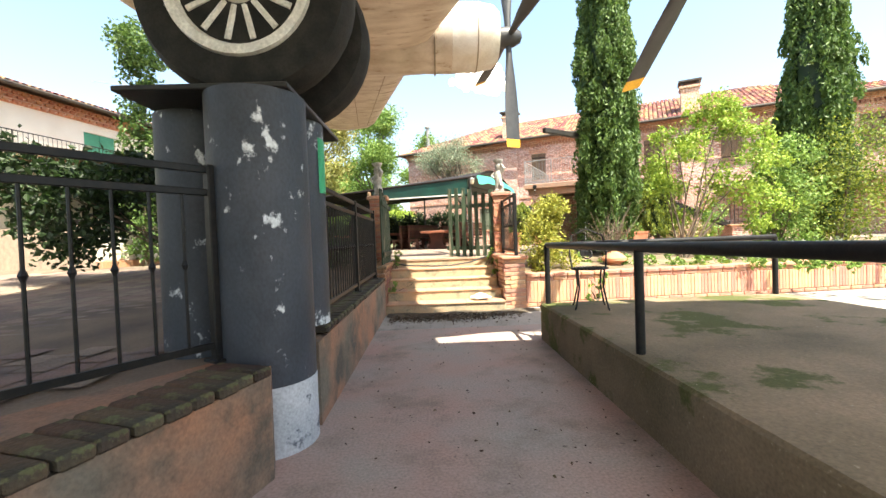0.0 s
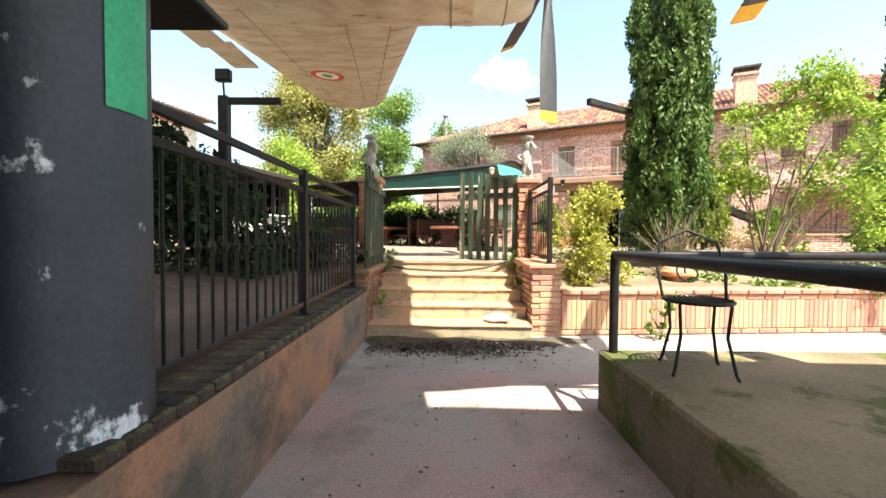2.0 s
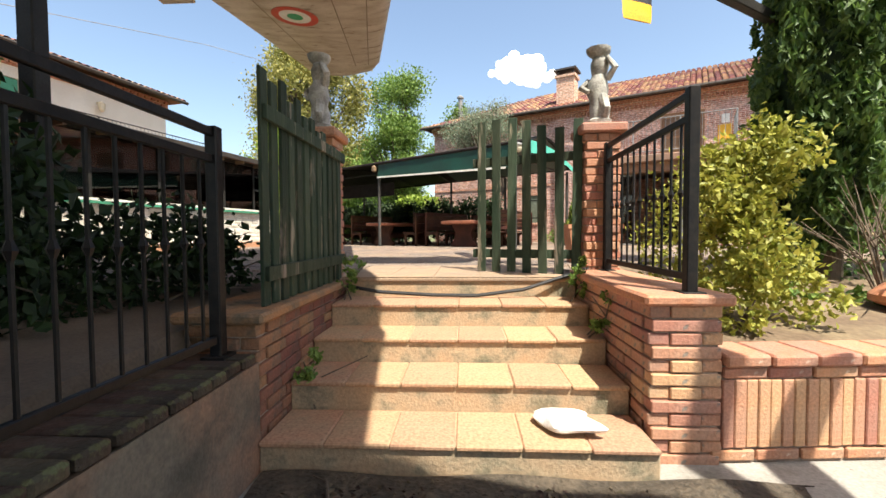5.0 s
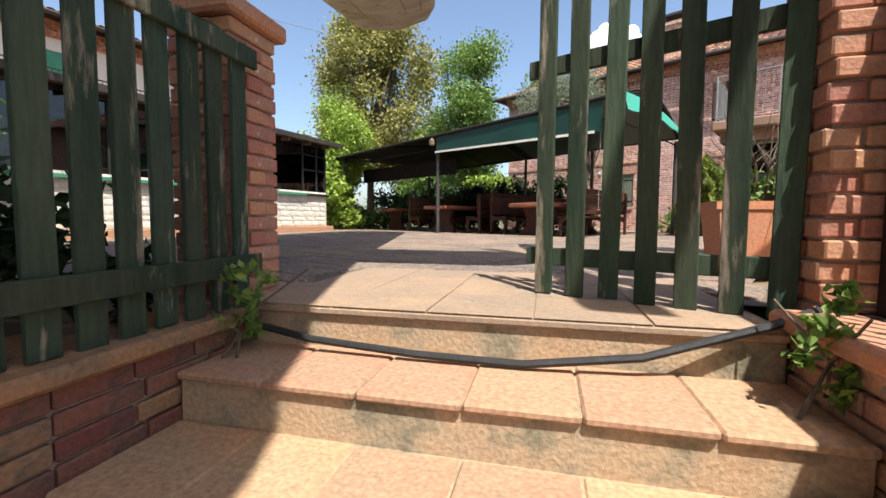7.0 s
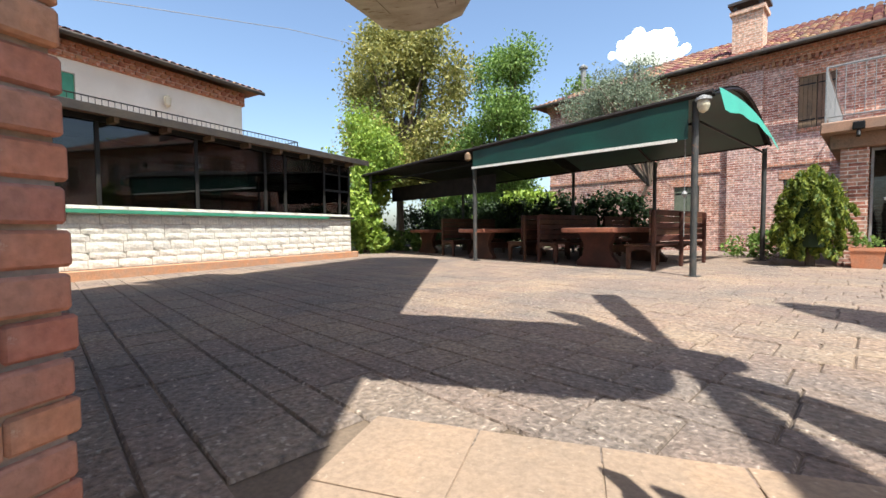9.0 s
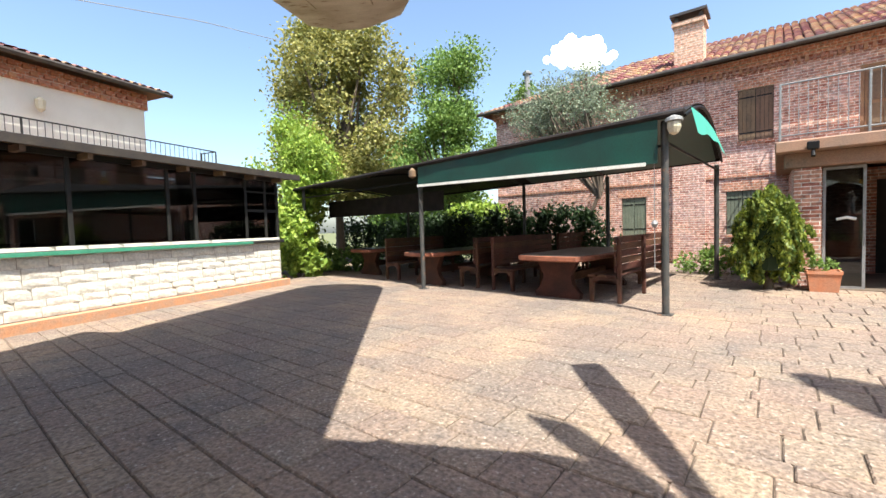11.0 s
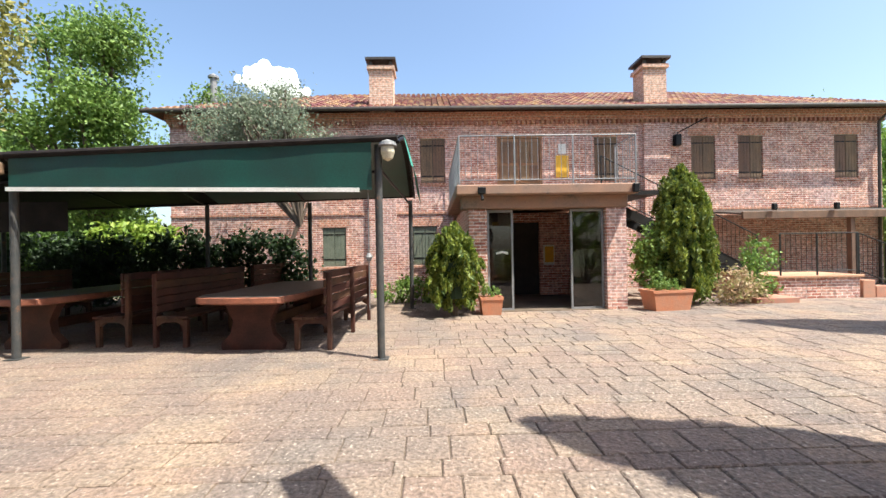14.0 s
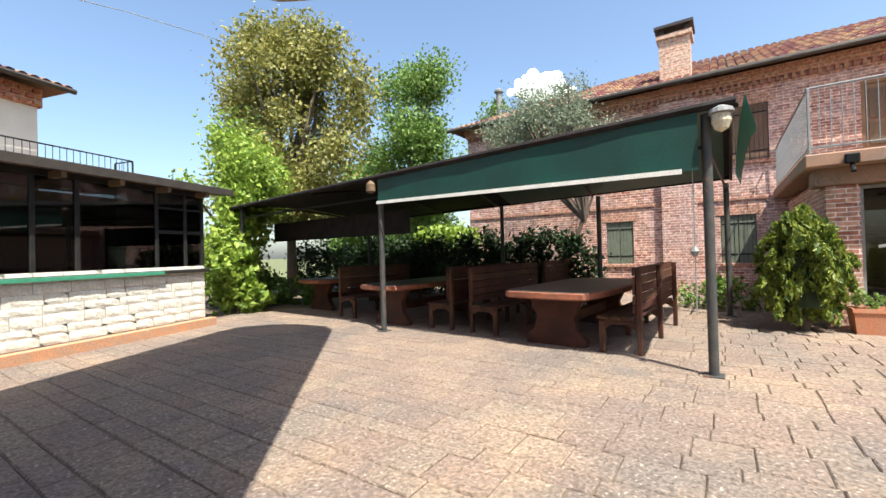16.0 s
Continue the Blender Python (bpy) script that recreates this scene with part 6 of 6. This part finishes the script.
# ---- statues on the pillars ----
def statue(u, v, z, label):
    s = Shape()
    s.lathe([(0.11, 0), (0.11, 0.05), (0.085, 0.07), (0.09, 0.16), (0.075, 0.24), (0.10, 0.32), (0.085, 0.40), (0.06, 0.46), (0.075, 0.50), (0.085, 0.56), (0.06, 0.62), (0.10, 0.66), (0.11, 0.70), (0.02, 0.72)], 14)
    s.tube([(0.08, 0, 0.42), (0.14, -0.05, 0.50), (0.07, -0.06, 0.60)], [0.035, 0.03, 0.02], 8)
    s.tube([(-0.08, 0, 0.42), (-0.13, -0.04, 0.36), (-0.06, -0.09, 0.30)], [0.035, 0.03, 0.02], 8)
    s.tube([(0.05, -0.04, 0.26), (0.07, -0.09, 0.14), (0.05, -0.05, 0.05)], [0.045, 0.04, 0.03], 8)
    s.v = [(x + 0.012 * math.sin(14 * zz), y, zz) for x, y, zz in s.v]
    solid("statue", s, STATUE, label, "statue", "statues on the pillars", smooth=True, at=(*path_xy(u, v), z))
statue(2.22, 9.28, 2.217, "small weathered stone statue on the brick pillar")
statue(-0.36, 9.26, 2.217, "small weathered stone statue on the brick pillar")

# ---- floodlight post ----
lp = thing("lamp_post", P3(-2.42, 8.55, 0.8), TURN, "dark timber post with a crossarm and floodlight", "lamp post")
part("post", Shape().box(-0.07, 0.07, -0.07, 0.07, -0.05, 2.52, 0.01), FRAME_DARK, lp)
part("arm", Shape().box(0.071, 0.85, -0.04, 0.04, 2.40, 2.50, 0.01), FRAME_DARK, lp)
fl_ = part("floodlight", Shape().box(-0.10, 0.12, -0.09, 0.02, 2.72, 2.90, 0.015), IRON, lp, "black floodlight")
part("bracket", Shape().tube([(0, 0, 2.52), (0, -0.03, 2.72)], 0.015), IRON, fl_)
part("lens", Shape().box(-0.08, 0.10, -0.096, -0.091, 2.74, 2.88), GLASS_DARK, fl_)
lp2 = thing("lamp_post", (-0.75, 11.35, 0.7), -29.7, "dark timber post with a long crossarm beside the cypress", "lamp post")
part("post", Shape().box(-0.06, 0.06, -0.06, 0.06, -0.05, 2.98, 0.01), FRAME_DARK, lp2)
part("arm", Shape().box(-0.05, 0.05, -1.62, -0.061, 2.82, 2.93, 0.01), FRAME_DARK, lp2)

# ---- chair on the platform ----
chair = thing("garden_chair", P3(2.46, 4.88, 0.44), TURN - 15, "black iron garden chair with a mesh seat and scrolled back", "chair")
SEAT_R = 0.19
for x, y in ((-.13, -.13), (.13, -.13), (-.13, .13), (.13, .13)):
    part("leg", Shape().tube([(x * 1.35, y * 1.35, 0), (x * 1.25, y * 1.25, 0.03), (x * 0.95, y * 0.95, 0.24), (x * 1.05, y * 1.05, 0.43)], 0.010, 8), IRON, chair)
part("seat_ring", Shape().tube([(SEAT_R * math.cos(a), SEAT_R * math.sin(a), 0.44) for a in np.linspace(0, 2 * math.pi, 25)], 0.011, 6), IRON, chair)
mesh_ = Shape()
for k in range(-5, 6):
    w = math.sqrt(max(0, SEAT_R ** 2 - (0.035 * k) ** 2))
    mesh_.box(-w, w, 0.035 * k - 0.006, 0.035 * k + 0.006, 0.435, 0.441).box(0.035 * k - 0.006, 0.035 * k + 0.006, -w, w, 0.442, 0.448)
part("seat", mesh_, IRON, chair)
part("backrest", Shape().tube([(-0.18, 0.08, 0.43), (-0.20, 0.17, 0.62), (-0.17, 0.25, 0.80), (0, 0.28, 0.88), (0.17, 0.25, 0.80), (0.20, 0.17, 0.62), (0.18, 0.08, 0.43)], 0.010, 8), IRON, chair)
part("scroll", Shape().tube([(0.10 * (1 - 0.04 * k) * math.cos(0.5 * k), 0.20 + 0.03 * math.sin(0.5 * k), 0.60 + 0.10 * (1 - 0.04 * k) * math.sin(0.5 * k)) for k in range(20)], 0.007, 6), IRON, chair, "scrolled iron back ornament")

# ---- small things by the steps ----
cb = solid("cable", Shape().tube([P3(-0.10, 8.98, 0.80), P3(0.25, 8.98, 0.74), P3(0.7, 8.97, 0.715), P3(1.1, 8.97, 0.71), P3(1.5, 8.99, 0.76), P3(1.9, 9.05, 0.88), P3(2.1, 9.15, 0.93)], 0.016, 8), CABLE, "black cable lying across the top step", "cable", smooth=True)
rb = np.random.default_rng(80)
def dirt_pt(a, b):
    u = -0.06 + 2.75 * a
    reach = (0.34 + 0.10 * math.sin(7 * a + 1) + 0.06 * math.sin(19 * a) + 0.04 * math.sin(41 * a)) * math.sin(math.pi * min(1, 0.06 + 0.96 * a)) ** 0.4
    return (u, 7.42 - reach * b, 0.004 + 0.03 * (1 - b) * (0.6 + 0.4 * math.sin(17 * a + 3 * b)))
solid("dirt", Shape().sheet(dirt_pt, 60, 8), DIRT, "dark damp dirt swept against the bottom step", "dirt", kind="stuff", smooth=True, at=(0, 0, 0), turn=TURN)
bagm = Shape().sheet(lambda a, b: (0.16 * math.cos(6.28 * a) * math.sin(3.14 * b) * (1 + 0.35 * math.sin(11 * a + 7 * b)), 0.11 * math.sin(6.28 * a) * math.sin(3.14 * b) * (1 + 0.3 * math.sin(9 * a + 4 * b)), 0.055 - 0.055 * math.cos(3.14 * b) * (1 + 0.2 * math.sin(13 * a))), 24, 10)
solid("plastic_bag", bagm, BAG, "crumpled white plastic bag on the steps", "bag", at=P3(1.55, 7.62, 0.172), smooth=True)
pts = np.stack([rb.normal(0.9, 0.55, 3200), 7.02 + rb.normal(0, 0.16, 3200) * (1 + 0.3 * rb.normal(size=3200)), rb.uniform(0.0, 0.02, 3200)], 1)
pts = pts[(pts[:, 1] < 7.40) & (pts[:, 0] > 0) & (pts[:, 0] < 2.2)]
lit = leaves(pts, 0.022, rb, flat=0.9)
solid("leaf_litter", lit, LITTER, "dry brown leaf litter before the steps", "leaves", kind="stuff", at=(0, 0, 0), turn=TURN)
sc = np.stack([rb.uniform(0.0, 2.0, 260), rb.uniform(1.0, 7.0, 260), rb.uniform(0.0, 0.012, 260)], 1)
solid("leaf_litter", leaves(sc, 0.015, rb, flat=0.9), LITTER, "scattered dry leaves on the concrete", "leaves", kind="stuff", at=(0, 0, 0), turn=TURN)
for k in range(9):
    u, v = 0.35 + 1.3 * rb.random(), 6.55 + 0.7 * rb.random()
    a = rb.uniform(0, 6.28)
    s = Shape().tube([(0, 0, 0.012), (0.12 * math.cos(a), 0.12 * math.sin(a), 0.05), (0.28 * math.cos(a + .3), 0.28 * math.sin(a + .3), 0.02)], [0.008, 0.006, 0.003], 5)
    solid("fallen_twig", s, BARK, "dry fallen twig on the concrete", "twig", "fallen twigs", at=P3(u, v, 0.0))
for k in range(6):
    u, v = 0.4 + 1.1 * rb.random(), 6.5 + 0.75 * rb.random()
    s = Shape().sheet(lambda a, b: (0.11 * (a - .5), 0.07 * (b - .5), 0.012 + 0.045 * math.sin(3.1 * a) * (0.6 + 0.4 * math.sin(5 * b + k))), 8, 6)
    solid("dry_leaf", s, LITTER, "large curled dark dry leaf", "leaf", "curled leaves", at=P3(u, v, 0.0), turn=float(rb.uniform(0, 360)))

# overhead wire and the cloud
solid("overhead_wire", Shape().tube([(-18.0, 9.0, 7.6), (-18.6, 15.0, 8.9), (-18.6, 20.0, 9.4)], 0.012, 5), STEEL_GREY, "thin overhead wire strung between house and tree", "wire")
cl = Shape()
rc = np.random.default_rng(90)
for k in range(46):
    a, r = rc.uniform(0, 6.28), rc.uniform(0, 1)
    cx, cz, rad = 46 * r * math.cos(a), 26 * r * math.sin(a), rc.uniform(9, 18) * (1.1 - 0.6 * r)
    cl.lathe([(0.01, -rad), (rad * .5, -rad * .87), (rad * .87, -rad * .5), (rad, 0), (rad * .87, rad * .5), (rad * .5, rad * .87), (0.01, rad)], 14, (cx, rc.uniform(-8, 8), cz))
solid("cloud", cl, CLOUD, "small white cumulus cloud", "cloud", kind="structure", smooth=True, at=(-222, 604, 240), turn=18)
